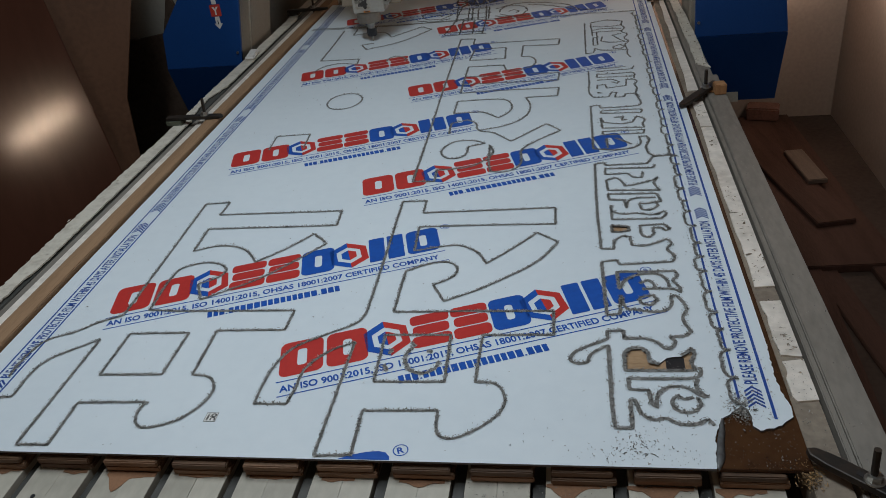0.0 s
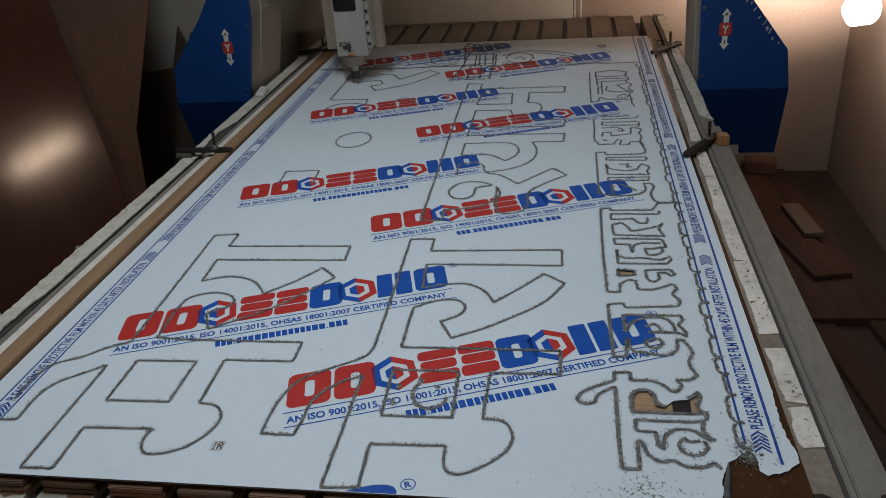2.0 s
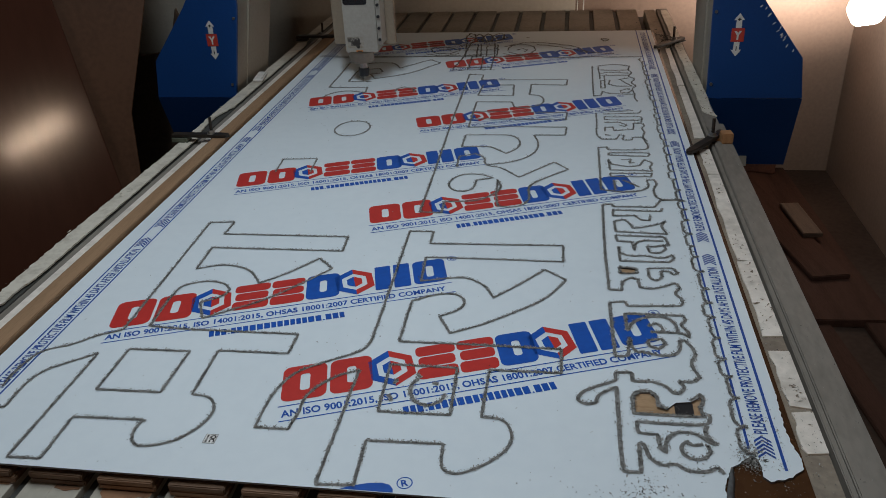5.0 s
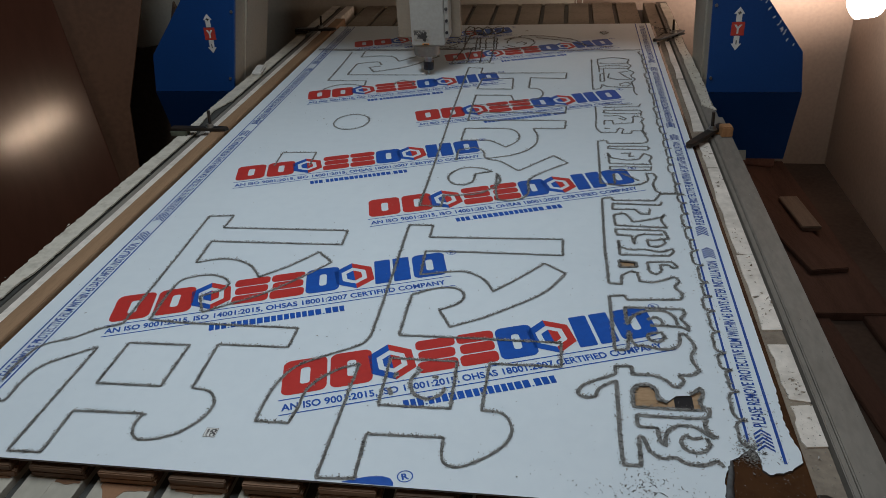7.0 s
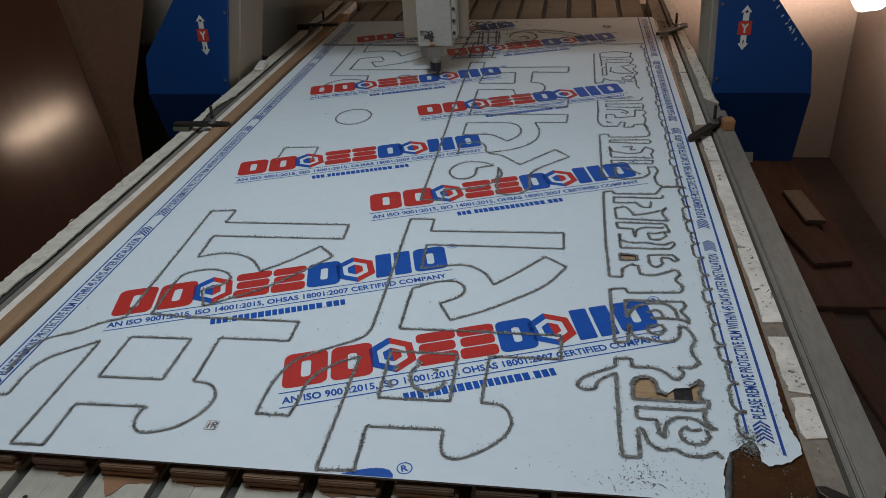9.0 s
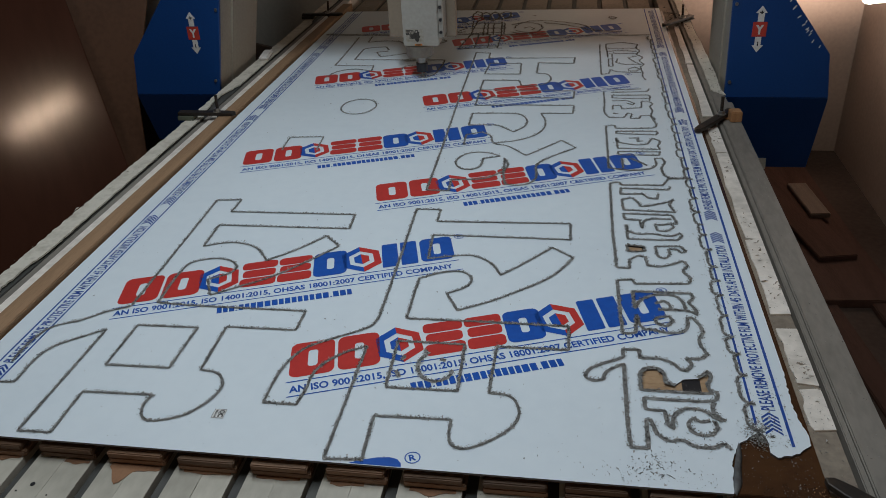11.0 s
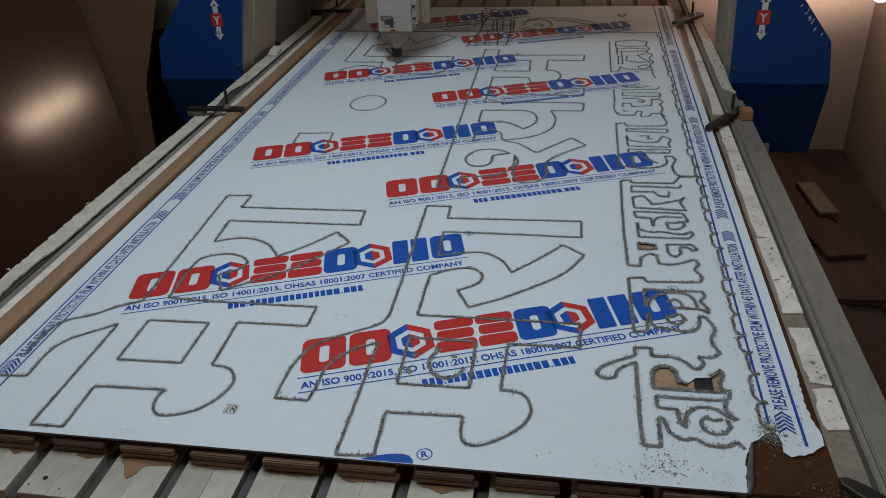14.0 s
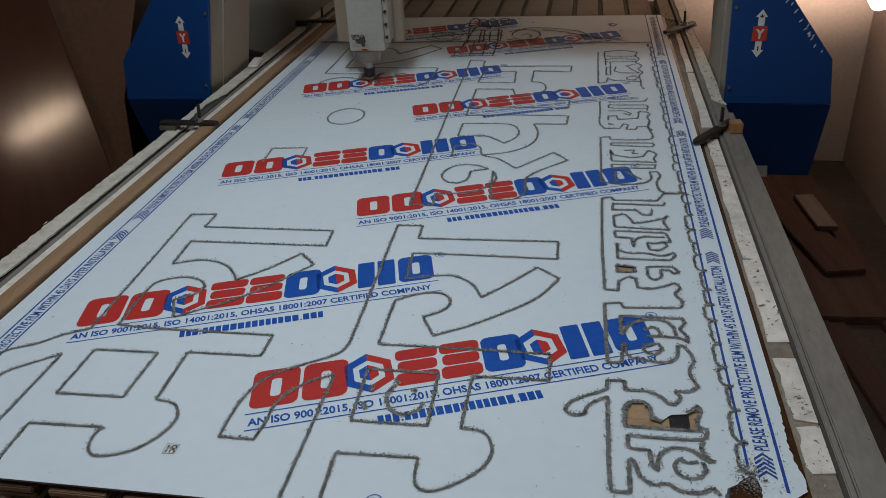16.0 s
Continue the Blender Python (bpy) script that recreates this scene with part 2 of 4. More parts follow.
def smoothed(pts, step=0.004, round_below=40):
    """The path through the points: corners stay sharp where it turns hard, and bend where it turns gently."""
    out = []
    n = len(pts)
    for i in range(n - 1):
        a, b = Vector(pts[i]), Vector(pts[i + 1])
        p = Vector(pts[i - 1]) if i else a
        q = Vector(pts[i + 2]) if i + 2 < n else b
        d = b - a
        ta = (b - p) * 0.5 if i and d.angle(a - p, 0) < radians(round_below + 15) else d
        tb = (q - a) * 0.5 if i + 2 < n and d.angle(q - b, 0) < radians(round_below + 15) else d
        ta, tb = ta.normalized() * d.length, tb.normalized() * d.length
        k = max(1, int(d.length / step))
        for j in range(k):
            s = j / k
            out.append((2 * s**3 - 3 * s**2 + 1) * a + (s**3 - 2 * s**2 + s) * ta + (3 * s**2 - 2 * s**3) * b + (s**3 - s**2) * tb)
    out.append(Vector(pts[-1]))
    return out


def ribbon(path, width, z, bm=None, rough=0.25):
    bm = bm or bmesh.new()
    last = None
    for i, p in enumerate(path):
        d = (path[min(i + 1, len(path) - 1)] - path[max(i - 1, 0)])
        d = d.normalized() if d.length > 0 else Vector((1, 0))
        nrm = Vector((-d.y, d.x))
        a, b = (p + nrm * width * 0.5 * (1 + random.uniform(-rough, rough)) for nrm in (nrm, -nrm))
        pair = (bm.verts.new((a.x, a.y, z)), bm.verts.new((b.x, b.y, z)))
        if last:
            bm.faces.new((last[1], pair[1], pair[0], last[0]))
        last = pair
    return bm


def chips(name, places, sizes, flat, material, label, rest):
    """One mesh of many small shards lying at the places."""
    rng = np.random.default_rng(len(places))
    n = len(places)
    corners = rng.normal(size=(n, 4, 3))
    corners[:, :, 2] *= flat
    corners -= corners.mean(axis=1, keepdims=True)
    along = rng.normal(size=(n, 1, 3))
    along[:, :, 2] *= 0.45
    corners = corners * 0.5 + 0.62 * along * np.array([1.0, -1.0, 0.5, -0.4])[None, :, None]
    corners *= np.asarray(sizes)[:, None, None]
    corners[:, :, 2] -= corners[:, :, 2].min(axis=1, keepdims=True)
    v = (corners + np.asarray(places)[:, None, :]).reshape(-1, 3)
    base = np.arange(n)[:, None, None] * 4
    f = (base + np.array([[0, 1, 2], [0, 3, 1], [1, 3, 2], [0, 2, 3]])[None]).reshape(-1, 3)
    me = bpy.data.meshes.new(name)
    me.from_pydata(v.tolist(), [], f.tolist())
    me.materials.append(material)
    return tagged(new(name, me), label, rest, kind="stuff")


# ---- the room ----
def room():
    tagged(part("floor", block(-2.4, 1.65, -3.2, 3.15, -0.1, 0.0), FLOOR), "dusty dark concrete workshop floor", "floor", kind="structure")
    # Unseen ceiling; its dark colour holds back bounce light.
    tagged(part("ceiling", block(-2.4, 1.65, -3.2, 3.15, 2.8, 2.9), DARK_WALL), "unseen ceiling, darkened to cut bounce light", "ceiling", kind="structure")
    tagged(part("wall_back", block(-2.4, 1.65, 3.0, 3.15, 0.0, 2.8), BROWN_WALL), "brown painted wall behind the machine", "wall", kind="structure")
    tagged(part("wall_panel", block(-2.25, 0.325, 2.985, 2.999, 0.0, 2.8, 0.001), WALL), "pale grey-beige sheet that lines the wall", "wall panel", kind="structure")
    tagged(part("wall_right", block(1.52, 1.65, -3.2, 3.0, 0.0, 2.8), BROWN_WALL), "brown painted wall lit by a work lamp", "wall", kind="structure")
    tagged(part("wall_left", block(-2.4, -2.25, -3.2, 3.0, 0.0, 2.8), DARK_WALL), "brown side wall, darkened to cut bounce light", "wall", kind="structure")
    tagged(part("wall_front", block(-2.4, 1.65, -3.2, -3.05, 0.0, 2.8), DARK_WALL), "unseen brown wall facing the machine, darkened to cut bounce light", "wall", kind="structure")


def leaning_board(outline, x, thick, material, name, label, tilt=0.0):
    ob = part(name, prism(outline, 0.0, thick, "x"), material)
    bev = ob.modifiers.new("edge", "BEVEL")
    bev.width = 0.002
    ob.matrix_world = pose(x, 0, 0, 0, tilt, 0)
    return tagged(ob, label, "board")


room()
board = leaning_board([(-0.85, -0.7225), (0.285, -0.7225), (0.045, 1.25), (-0.85, 1.25)], 0.0, 0.018, BROWN_LAM, "laminate_board", "glossy dark brown laminate board leaning back on edge")
board.matrix_world = pose(-1.40, 1.51, 0.70, 0, 0, -61.6) @ pose(0, 0, 0, 0, -14.5, 0)
board = leaning_board([(-0.7, -0.7225), (0.25, -0.7225), (0.30, 0.0), (0.50, 0.6), (0.52, 1.1), (-0.7, 1.1)], 0.0, 0.018, DARK_PLY, "plywood_board", "dull brown plywood board leaning behind the laminate")
board.matrix_world = pose(-1.45, 1.605, 0.70, 0, 0, -61.6) @ pose(0, 0, 0, 0, -14.5, 0)
leaning_board([(2.0, 0), (2.8, 0), (2.8, 1.5), (2.0, 1.6)], -2.1, 0.03, OFFCUT, "plank_sheet", "dark stained plywood sheet standing in shade", 2.0)


def wall_foot_things():
    """A dark upright sheet before the back wall, in place of shade and tatters."""
    # The flat run stands in for wall shade; the spikes are tattered scraps.
    outline = [(-2.15, 0.0), (-0.98, 0.0), (-0.98, 0.50), (-1.20, 0.55), (-1.38, 0.61), (-1.43, 0.74), (-1.47, 0.79), (-1.50, 0.72), (-1.53, 0.82), (-1.57, 0.70), (-1.60, 0.62), (-1.74, 0.60), (-2.15, 0.64)]
    ob = part("shade_sheet", prism(outline, 2.88, 2.90, "y"), OFFCUT)
    bev = ob.modifiers.new("edge", "BEVEL")
    bev.width = 0.002
    tagged(ob, "dark ragged sheet added for the shaded wall foot and tattered scraps", "board")
    stub = part("brick", block(-0.07, 0.07, -0.045, 0.045, 0, 0.06, 0.006), BROKEN_BRICK)
    stub.matrix_world = pose(1.20, 2.93, 0.030, 0, 0, -14)
    tagged(stub, "broken reddish brick on the floor by the wall", "brick")


wall_foot_things()


# ---- planks and scrap on the floor beside the machine ----
def plank(x, y, z, length, width, thick, turn, label, material=BROWN_WOOD, tilt=0.0):
    bm = block(-width / 2, width / 2, -length / 2, length / 2, 0, thick, 0.003)
    ob = part("plank", bm, material)
    ob.matrix_world = pose(x, y, z, tilt, 0, turn)
    return tagged(ob, label, "plank", group="planks on the floor")


plank(1.20, 2.30, 0.0, 1.3, 0.30, 0.03, 3, "broad reddish brown plank lying on the floor")
plank(1.16, 2.35, 0.03, 0.9, 0.14, 0.02, 12, "reddish brown plank lying on another plank")
plank(1.245, 2.34, 0.05, 0.28, 0.075, 0.02, 6, "short pale brown offcut on the plank pile", OFFCUT)
plank(1.36, 1.55, 0.0, 1.7, 0.11, 0.022, 5, "long brown plank on the floor beside the wall")
plank(1.08, 1.2, 0.0, 1.9, 0.09, 0.018, -2, "long dark plank on the floor by the machine")
plank(1.24, 0.9, 0.0, 1.5, 0.08, 0.014, 7, "long dark brown plank near the wall")


# ---- work lamp ----
def work_lamp():
    root = new("work_lamp")
    root.location = (1.345, 2.42, -0.01)
    bm = bmesh.new()
    bmesh.ops.create_uvsphere(bm, u_segments=24, v_segments=14, radius=0.06)
    for v in bm.verts:
        d = v.co.normalized()
        v.co *= 1.0 + 0.16 * math.sin(3.1 * d.x + 1.0) * d.z + 0.05 * math.sin(9 * d.y + 4 * d.z) + 0.22 * max(0.0, d.x - d.z) * 0.5
        v.co.z *= 1.15
        v.co += Vector((0.015, 0, 0.895))
    glass = part("bulb", bm, BULB, root, "glowing frosted bulb")
    glass.visible_shadow = False
    part("socket", rod((0.015, 0, 0.965), (0.015, 0, 1.03), 0.028, 0.022), LABEL_WHITE, root)
    part("cord", rod((0.015, 0, 1.01), (0.03, 0.05, 2.8), 0.004, sides=8), INK, root)
    tagged(root, "bright bare work bulb hanging by the wall", "lamp")


work_lamp()


# ---- the machine bed ----
BED_TOP, NEAR, FAR = 0.770, -0.080, 2.95


def machine_bed():
    bed = part("machine_bed", block(-0.735, 0.700, NEAR + 0.005, FAR, 0.60, 0.738), STEEL_DARK)
    for x in (-0.68, 0.64):
        for y in (0.05, 1.4, 2.8):
            part("leg", block(x - 0.05, x + 0.05, y - 0.05, y + 0.05, 0.0, 0.60, 0.004), STEEL_DARK, bed)
    slat = None
    for i in range(-7, 7):
        x0 = -0.434 + 0.1022 * (i + 3) + 0.0175
        if x0 < -0.66 or x0 > 0.60:
            continue
        for k in (0, 1):
            a = x0 + 0.0005 + k * 0.0415
            if slat is None:
                slat = part("bed_slat", block(0, 0.0412, NEAR, 1.2, 0.739, BED_TOP, 0.0004), LAMINATE, bed)
                slat.location.x = a
                far_slat = part("bed_slat", block(0, 0.0845, 1.204, FAR, 0.739, BED_TOP, 0.0012), DUSTY_SLAT, bed, "slat under brown dust")
                far_slat.location.x = a
            else:
                ob = shared("bed_slat", slat.data, bed)
                ob.location = (a, random.uniform(-0.002, 0.002), random.uniform(-0.0005, 0.0003))
                if k:
                    continue
                ob = shared("bed_slat", far_slat.data, bed)
                ob.location = (a, random.uniform(0.003, 0.008), random.uniform(-0.0012, 0.0008))
        part("slot_rail", block(x0 - 0.0160, x0 - 0.0010, NEAR - 0.004, FAR - 0.002, 0.7385, 0.762, 0.001), SLOT, bed)
    # bare board where the laminate of the slats broke off: x, width, depth
    for x, w, d in ((-0.303, 0.072, 0.040), (-0.475, 0.036, 0.007), (-0.372, 0.036, 0.004), (-0.198, 0.066, 0.0025), (-0.096, 0.060, 0.004), (0.005, 0.045, 0.004), (0.11, 0.06, 0.008), (0.30, 0.075, 0.022), (0.40, 0.080, 0.030), (0.505, 0.06, 0.02)):
        edge = []
        for i in range(15):
            t = i / 14
            edge.append((x + w * t, -0.0085 - d * (math.sin(math.pi * min(1, t * 1.25)) ** 1.4 * (0.55 + 0.45 * math.sin(7 * t + x * 40))) - random.uniform(0, 0.12) * d))
        part("chipped_patch", prism([(x, -0.004)] + edge + [(x + w, -0.004)], BED_TOP + 0.0006, BED_TOP + 0.0010), MDF, bed, "raw brown board where the laminate broke off")
    for x, y, r in ((-0.392, -0.052, 0.0035), (-0.408, -0.065, 0.0013), (-0.362, -0.068, 0.0011)):
        part("pit", rod((x, y, BED_TOP + 0.0003), (x, y, BED_TOP + 0.0008), r, sides=9), INK, bed)
    # left edge: pale strip, slot, ragged cream edge
    part("edge_strip", block(-0.6885, -0.6555, NEAR, FAR - 0.1, 0.745, 0.794, 0.001), WHITE_LAM, bed)
    part("edge_slot", block(-0.7125, -0.689, NEAR, FAR - 0.1, 0.745, 0.7865, 0.001), ALU, bed)
    part("bared_layer", block(-0.7420, -0.7130, NEAR, FAR - 0.1, 0.745, 0.788, 0.001), SLOT, bed, "bared brown layer under the torn edge")
    ys = np.linspace(NEAR, FAR - 0.1, 330)
    inner_edge = []
    for y in ys:
        tear = max(0.0, math.sin(y * 5.3 + 0.6) + 0.7 * math.sin(y * 13.1 + 2.0) - 0.62)
        inner_edge.append((-0.7120 - 0.019 * min(1.0, tear) - random.uniform(0, 0.0022) - (0.004 * random.random() if tear > 0 else 0.0), y))
    outer_edge = [(-0.752 + random.uniform(-0.0022, 0.0022) + 0.0015 * math.sin(y * 7) - 0.006 * max(0.0, math.sin(y * 9.7 + 1) * math.sin(y * 23) - 0.62), y) for y in ys[::-1]]
    part("ragged_edge", prism(inner_edge + outer_edge, 0.7915, 0.795), CREAM, bed, "torn cream laminate edge")
    part("edge_core", block(-0.7480, -0.7425, NEAR, FAR - 0.1, 0.745, 0.7900, 0.001), CREAM, bed)
    # right edge: taupe strip, broken white pieces, slot, aluminium beam
    part("edge_strip", block(0.613, 0.657, NEAR, FAR - 0.1, 0.742, 0.790, 0.001), TAUPE, bed)
    for y0, y1 in ((0.131, 0.214), (0.229, 0.362), (0.402, 0.648), (0.655, 1.06), (1.068, 1.22), (1.30, 1.75), (1.76, 2.2)):
        n = 8
        pts = [(0.6265 + random.uniform(-0.0025, 0.0025) + 0.011 * max(0, y - 0.84), y) for y in np.linspace(y0, y1, n)] + [(0.6565, y) for y in np.linspace(y1 + random.uniform(-0.006, 0.006), y0 + random.uniform(-0.006, 0.006), n)]
        part("laminate_piece", prism(pts, 0.7902, 0.7925), WHITE_LAM, bed)
    part("edge_slot", block(0.6575, 0.6625, NEAR, FAR - 0.1, 0.742, 0.778, 0.001), SLOT, bed)
    part("edge_lip", block(0.6628, 0.6712, NEAR, FAR - 0.1, 0.742, 0.7935, 0.0015), ALU, bed, "worn grey lip of the side beam")
    part("side_beam", block(0.6715, 0.717, NEAR, 1.40, 0.60, 0.797, 0.002), ALU, bed, "dull grey aluminium side beam")
    part("side_beam", block(0.6715, 0.708, 1.4005, FAR - 0.1, 0.60, 0.794, 0.002), ALU, bed, "grey side beam")
    ys = np.linspace(1.50, FAR - 0.15, 60)
    pts = [(0.7075 + random.uniform(-0.002, 0.002), 1.46), (0.700, 1.47)] + [(0.674 + random.uniform(0, 0.003) + 0.003 * max(0, math.sin(y * 23)), y) for y in ys] + [(0.7075 - random.uniform(0, 0.002) - 0.005 * max(0, math.sin(y * 9 + 1)), y) for y in ys[::-1]]
    part("laminate_piece", prism(pts, 0.7943, 0.7975), CREAM, bed, "torn cream laminate on the beam")
    tagged(bed, "slotted router bed with worn grey laminate slats", "machine bed")
    return bed


machine_bed()
for x in (0.335, 0.362):
    tagged(part("hanging_cable", rod((x, 2.985, 0.4), (x - 0.01, 2.985, 2.8), 0.003, sides=8), LABEL_WHITE), "thin pale cable hanging down the wall", "cable", group="cables on the wall")
# A thin block stands in for the flat pieces of peeled laminate.
scrap = part("peeled_scrap", block(-0.017, 0.015, -0.045, 0.045, 0, 0.012, 0.004), LABEL_WHITE)
scrap.matrix_world = pose(-0.733, 1.83, 0.7958, 0, 3, 8)
tagged(scrap, "small white scrap of peeled laminate on the ragged bed edge", "scrap")


def spoil_strips():
    """Brown packing strips under the panel, one thing each."""
    first = None
    for i in range(-7, 7):
        x0 = -0.434 + 0.1022 * (i + 3)
        if x0 < -0.63 or x0 > 0.56:
            continue
        top = part("packing_strip", block(x0 + 0.025, x0 + 0.106, -0.004 + random.uniform(-0.003, 0.002), 2.42, BED_TOP + 0.0012, 0.7805, 0.0015), MDF_DARK)
        part("strip_layer", block(x0 + 0.025, x0 + 0.105 + random.uniform(-0.004, 0.0), -0.004 + random.uniform(-0.004, 0.002), 2.42, 0.7812, 0.7906, 0.0015), MDF_DARK, top)
        tagged(top, "brown double-layer packing strip under the panel", "strip", group="packing strips under the panel")
    tagged(part("spoil_board", block(-0.605, 0.6185, 0.004, 2.43, 0.7912, 0.7966, 0.0006), DARK_BOARD), "glossy dark brown board under the cut panel", "board")
    tagged(part("wood_batten", block(-0.6545, -0.6165, NEAR + 0.02, 2.55, BED_TOP + 0.0012, 0.8075, 0.0015), BATTEN), "sawn light brown wooden batten along the panel", "batten")


spoil_strips()

# ---- the routed drawing, in metres on the panel ----
STROKES = []


def stroke(kind, points):
    STROKES.append((kind, points))


stroke("big_letter_left", [(-0.574, 0.108), (-0.519, 0.112), (-0.520, 0.172), (-0.509, 0.203), (-0.480, 0.229), (-0.447, 0.255), (-0.447, 0.013), (-0.398, 0.014), (-0.400, 0.101), (-0.291, 0.104), (-0.294, 0.082), (-0.287, 0.062), (-0.276, 0.052), (-0.255, 0.053), (-0.224, 0.068), (-0.206, 0.091), (-0.197, 0.113), (-0.197, 0.137), (-0.214, 0.161), (-0.244, 0.167), (-0.248, 0.279), (-0.130, 0.280), (-0.130, 0.335), (-0.228, 0.335), (-0.330, 0.335), (-0.398, 0.339), (-0.401, 0.464), (-0.380, 0.485), (-0.349, 0.493), (-0.320, 0.485), (-0.302, 0.466), (-0.307, 0.445), (-0.340, 0.419), (-0.315, 0.369)])
stroke("big_letter_left", [(-0.315, 0.369), (-0.273, 0.400), (-0.232, 0.431), (-0.185, 0.484), (-0.132, 0.556), (-0.167, 0.594), (-0.212, 0.535), (-0.255, 0.492), (-0.267, 0.510), (-0.290, 0.536), (-0.321, 0.552), (-0.357, 0.554), (-0.399, 0.537), (-0.403, 0.624), (-0.130, 0.626), (-0.134, 0.687), (-0.401, 0.684), (-0.400, 0.741), (-0.454, 0.735), (-0.440, 0.335), (-0.442, 0.323), (-0.472, 0.306), (-0.507, 0.275), (-0.545, 0.252), (-0.557, 0.206), (-0.555, 0.159)])
stroke("big_letter_left", [(-0.400, 0.271), (-0.295, 0.273), (-0.295, 0.167), (-0.399, 0.165), (-0.400, 0.271)])
stroke("big_letter_middle", [(-0.011, 0.720), (0.039, 0.720), (0.040, 0.668), (0.303, 0.675), (0.304, 0.610), (0.180, 0.612), (0.041, 0.612), (0.046, 0.522), (0.117, 0.539), (0.146, 0.529), (0.169, 0.506), (0.184, 0.473), (0.229, 0.525), (0.271, 0.579), (0.310, 0.543), (0.276, 0.480), (0.225, 0.430), (0.171, 0.387), (0.123, 0.358), (0.098, 0.407), (0.128, 0.431), (0.135, 0.454), (0.127, 0.472), (0.111, 0.481), (0.081, 0.476), (0.042, 0.452), (0.043, 0.328), (0.168, 0.329), (0.305, 0.328)])
stroke("big_letter_middle", [(0.305, 0.328), (0.306, 0.266), (0.197, 0.265), (0.196, 0.155), (0.224, 0.152), (0.239, 0.131), (0.240, 0.104), (0.226, 0.078), (0.202, 0.056), (0.178, 0.042), (0.161, 0.044), (0.153, 0.057), (0.150, 0.095), (0.043, 0.092), (0.046, 0.008), (-0.004, 0.005), (-0.004, 0.248), (-0.032, 0.231), (-0.059, 0.200), (-0.069, 0.172), (-0.069, 0.139), (-0.073, 0.104), (-0.122, 0.104), (-0.122, 0.147), (-0.118, 0.188), (-0.101, 0.232), (-0.059, 0.266), (-0.020, 0.292), (-0.007, 0.309), (-0.003, 0.342), (-0.011, 0.720)])
stroke("big_letter_middle", [(0.042, 0.266), (0.147, 0.266), (0.151, 0.155), (0.046, 0.154), (0.042, 0.266)])
stroke("blob", [(0.092, 0.235), (0.084, 0.218), (0.087, 0.196), (0.098, 0.179), (0.115, 0.173), (0.133, 0.185), (0.137, 0.201)])
stroke("blob", [(0.060, 0.230), (0.057, 0.218)])
stroke("blob", [(0.053, 0.193), (0.061, 0.178)])
stroke("blob", [(0.088, 0.246), (0.095, 0.236)])
stroke("blob", [(0.115, 0.226), (0.124, 0.224)])
stroke("small_box", [(-0.403, 1.016), (-0.409, 1.100), (-0.322, 1.107), (-0.315, 1.019)])
stroke("upper_letter", [(-0.019, 1.853), (-0.015, 1.406), (-0.009, 1.058), (-0.006, 0.812), (0.042, 0.809), (0.040, 0.866), (0.108, 0.875), (0.142, 0.907), (0.158, 0.948), (0.148, 0.989), (0.152, 0.901), (0.160, 0.849), (0.191, 0.845), (0.214, 0.860), (0.225, 0.890), (0.224, 0.957), (0.251, 1.000), (0.310, 1.060), (0.275, 1.104), (0.196, 1.008), (0.148, 1.064), (0.113, 1.081), (0.101, 1.128), (0.077, 1.153), (0.039, 1.133), (0.041, 1.067)])
stroke("upper_letter", [(0.113, 1.081), (0.166, 1.100), (0.205, 1.131), (0.228, 1.177), (0.231, 1.236), (0.218, 1.289), (0.300, 1.291), (0.303, 1.351), (0.162, 1.353), (0.037, 1.347), (0.036, 1.479), (0.036, 1.566), (0.140, 1.566), (0.151, 1.520), (0.184, 1.515), (0.223, 1.541), (0.233, 1.582), (0.219, 1.625), (0.189, 1.636), (0.189, 1.739), (0.298, 1.732), (0.301, 1.792), (0.028, 1.789), (0.028, 1.846), (-0.019, 1.853)])
stroke("upper_letter", [(0.037, 1.286), (0.140, 1.288), (0.168, 1.276), (0.185, 1.235), (0.180, 1.195), (0.155, 1.156), (0.131, 1.182), (0.108, 1.201), (0.037, 1.199), (0.037, 1.286)])
stroke("upper_letter", [(0.039, 1.734), (0.136, 1.734), (0.140, 1.625), (0.033, 1.626), (0.039, 1.734)])
stroke("upper_letter", [(0.136, 1.002), (0.105, 1.021), (0.065, 1.020), (0.042, 0.992), (0.037, 0.959), (0.053, 0.928), (0.077, 0.923), (0.094, 0.939), (0.098, 0.987), (0.136, 1.002)])
stroke("upper_letter", [(0.036, 1.479), (0.303, 1.471), (0.300, 1.410), (0.032, 1.416)])
stroke("title_a", [(0.514, 0.074), (0.509, 0.085), (0.490, 0.076), (0.469, 0.076), (0.456, 0.086), (0.438, 0.083), (0.424, 0.095), (0.418, 0.119), (0.411, 0.121), (0.411, 0.067), (0.389, 0.066), (0.387, 0.102), (0.387, 0.239), (0.362, 0.220), (0.356, 0.200), (0.338, 0.198), (0.330, 0.207), (0.338, 0.224), (0.359, 0.239), (0.386, 0.255), (0.387, 0.275), (0.411, 0.276), (0.410, 0.256), (0.437, 0.257), (0.457, 0.248), (0.467, 0.232), (0.477, 0.233), (0.484, 0.247), (0.478, 0.260), (0.498, 0.262), (0.510, 0.274), (0.505, 0.287), (0.502, 0.308), (0.510, 0.331), (0.508, 0.346), (0.499, 0.368), (0.491, 0.368), (0.486, 0.336), (0.468, 0.324), (0.427, 0.331)])
stroke("title_a", [(0.385, 0.473), (0.388, 0.316), (0.408, 0.319), (0.412, 0.369), (0.417, 0.338), (0.427, 0.328)])
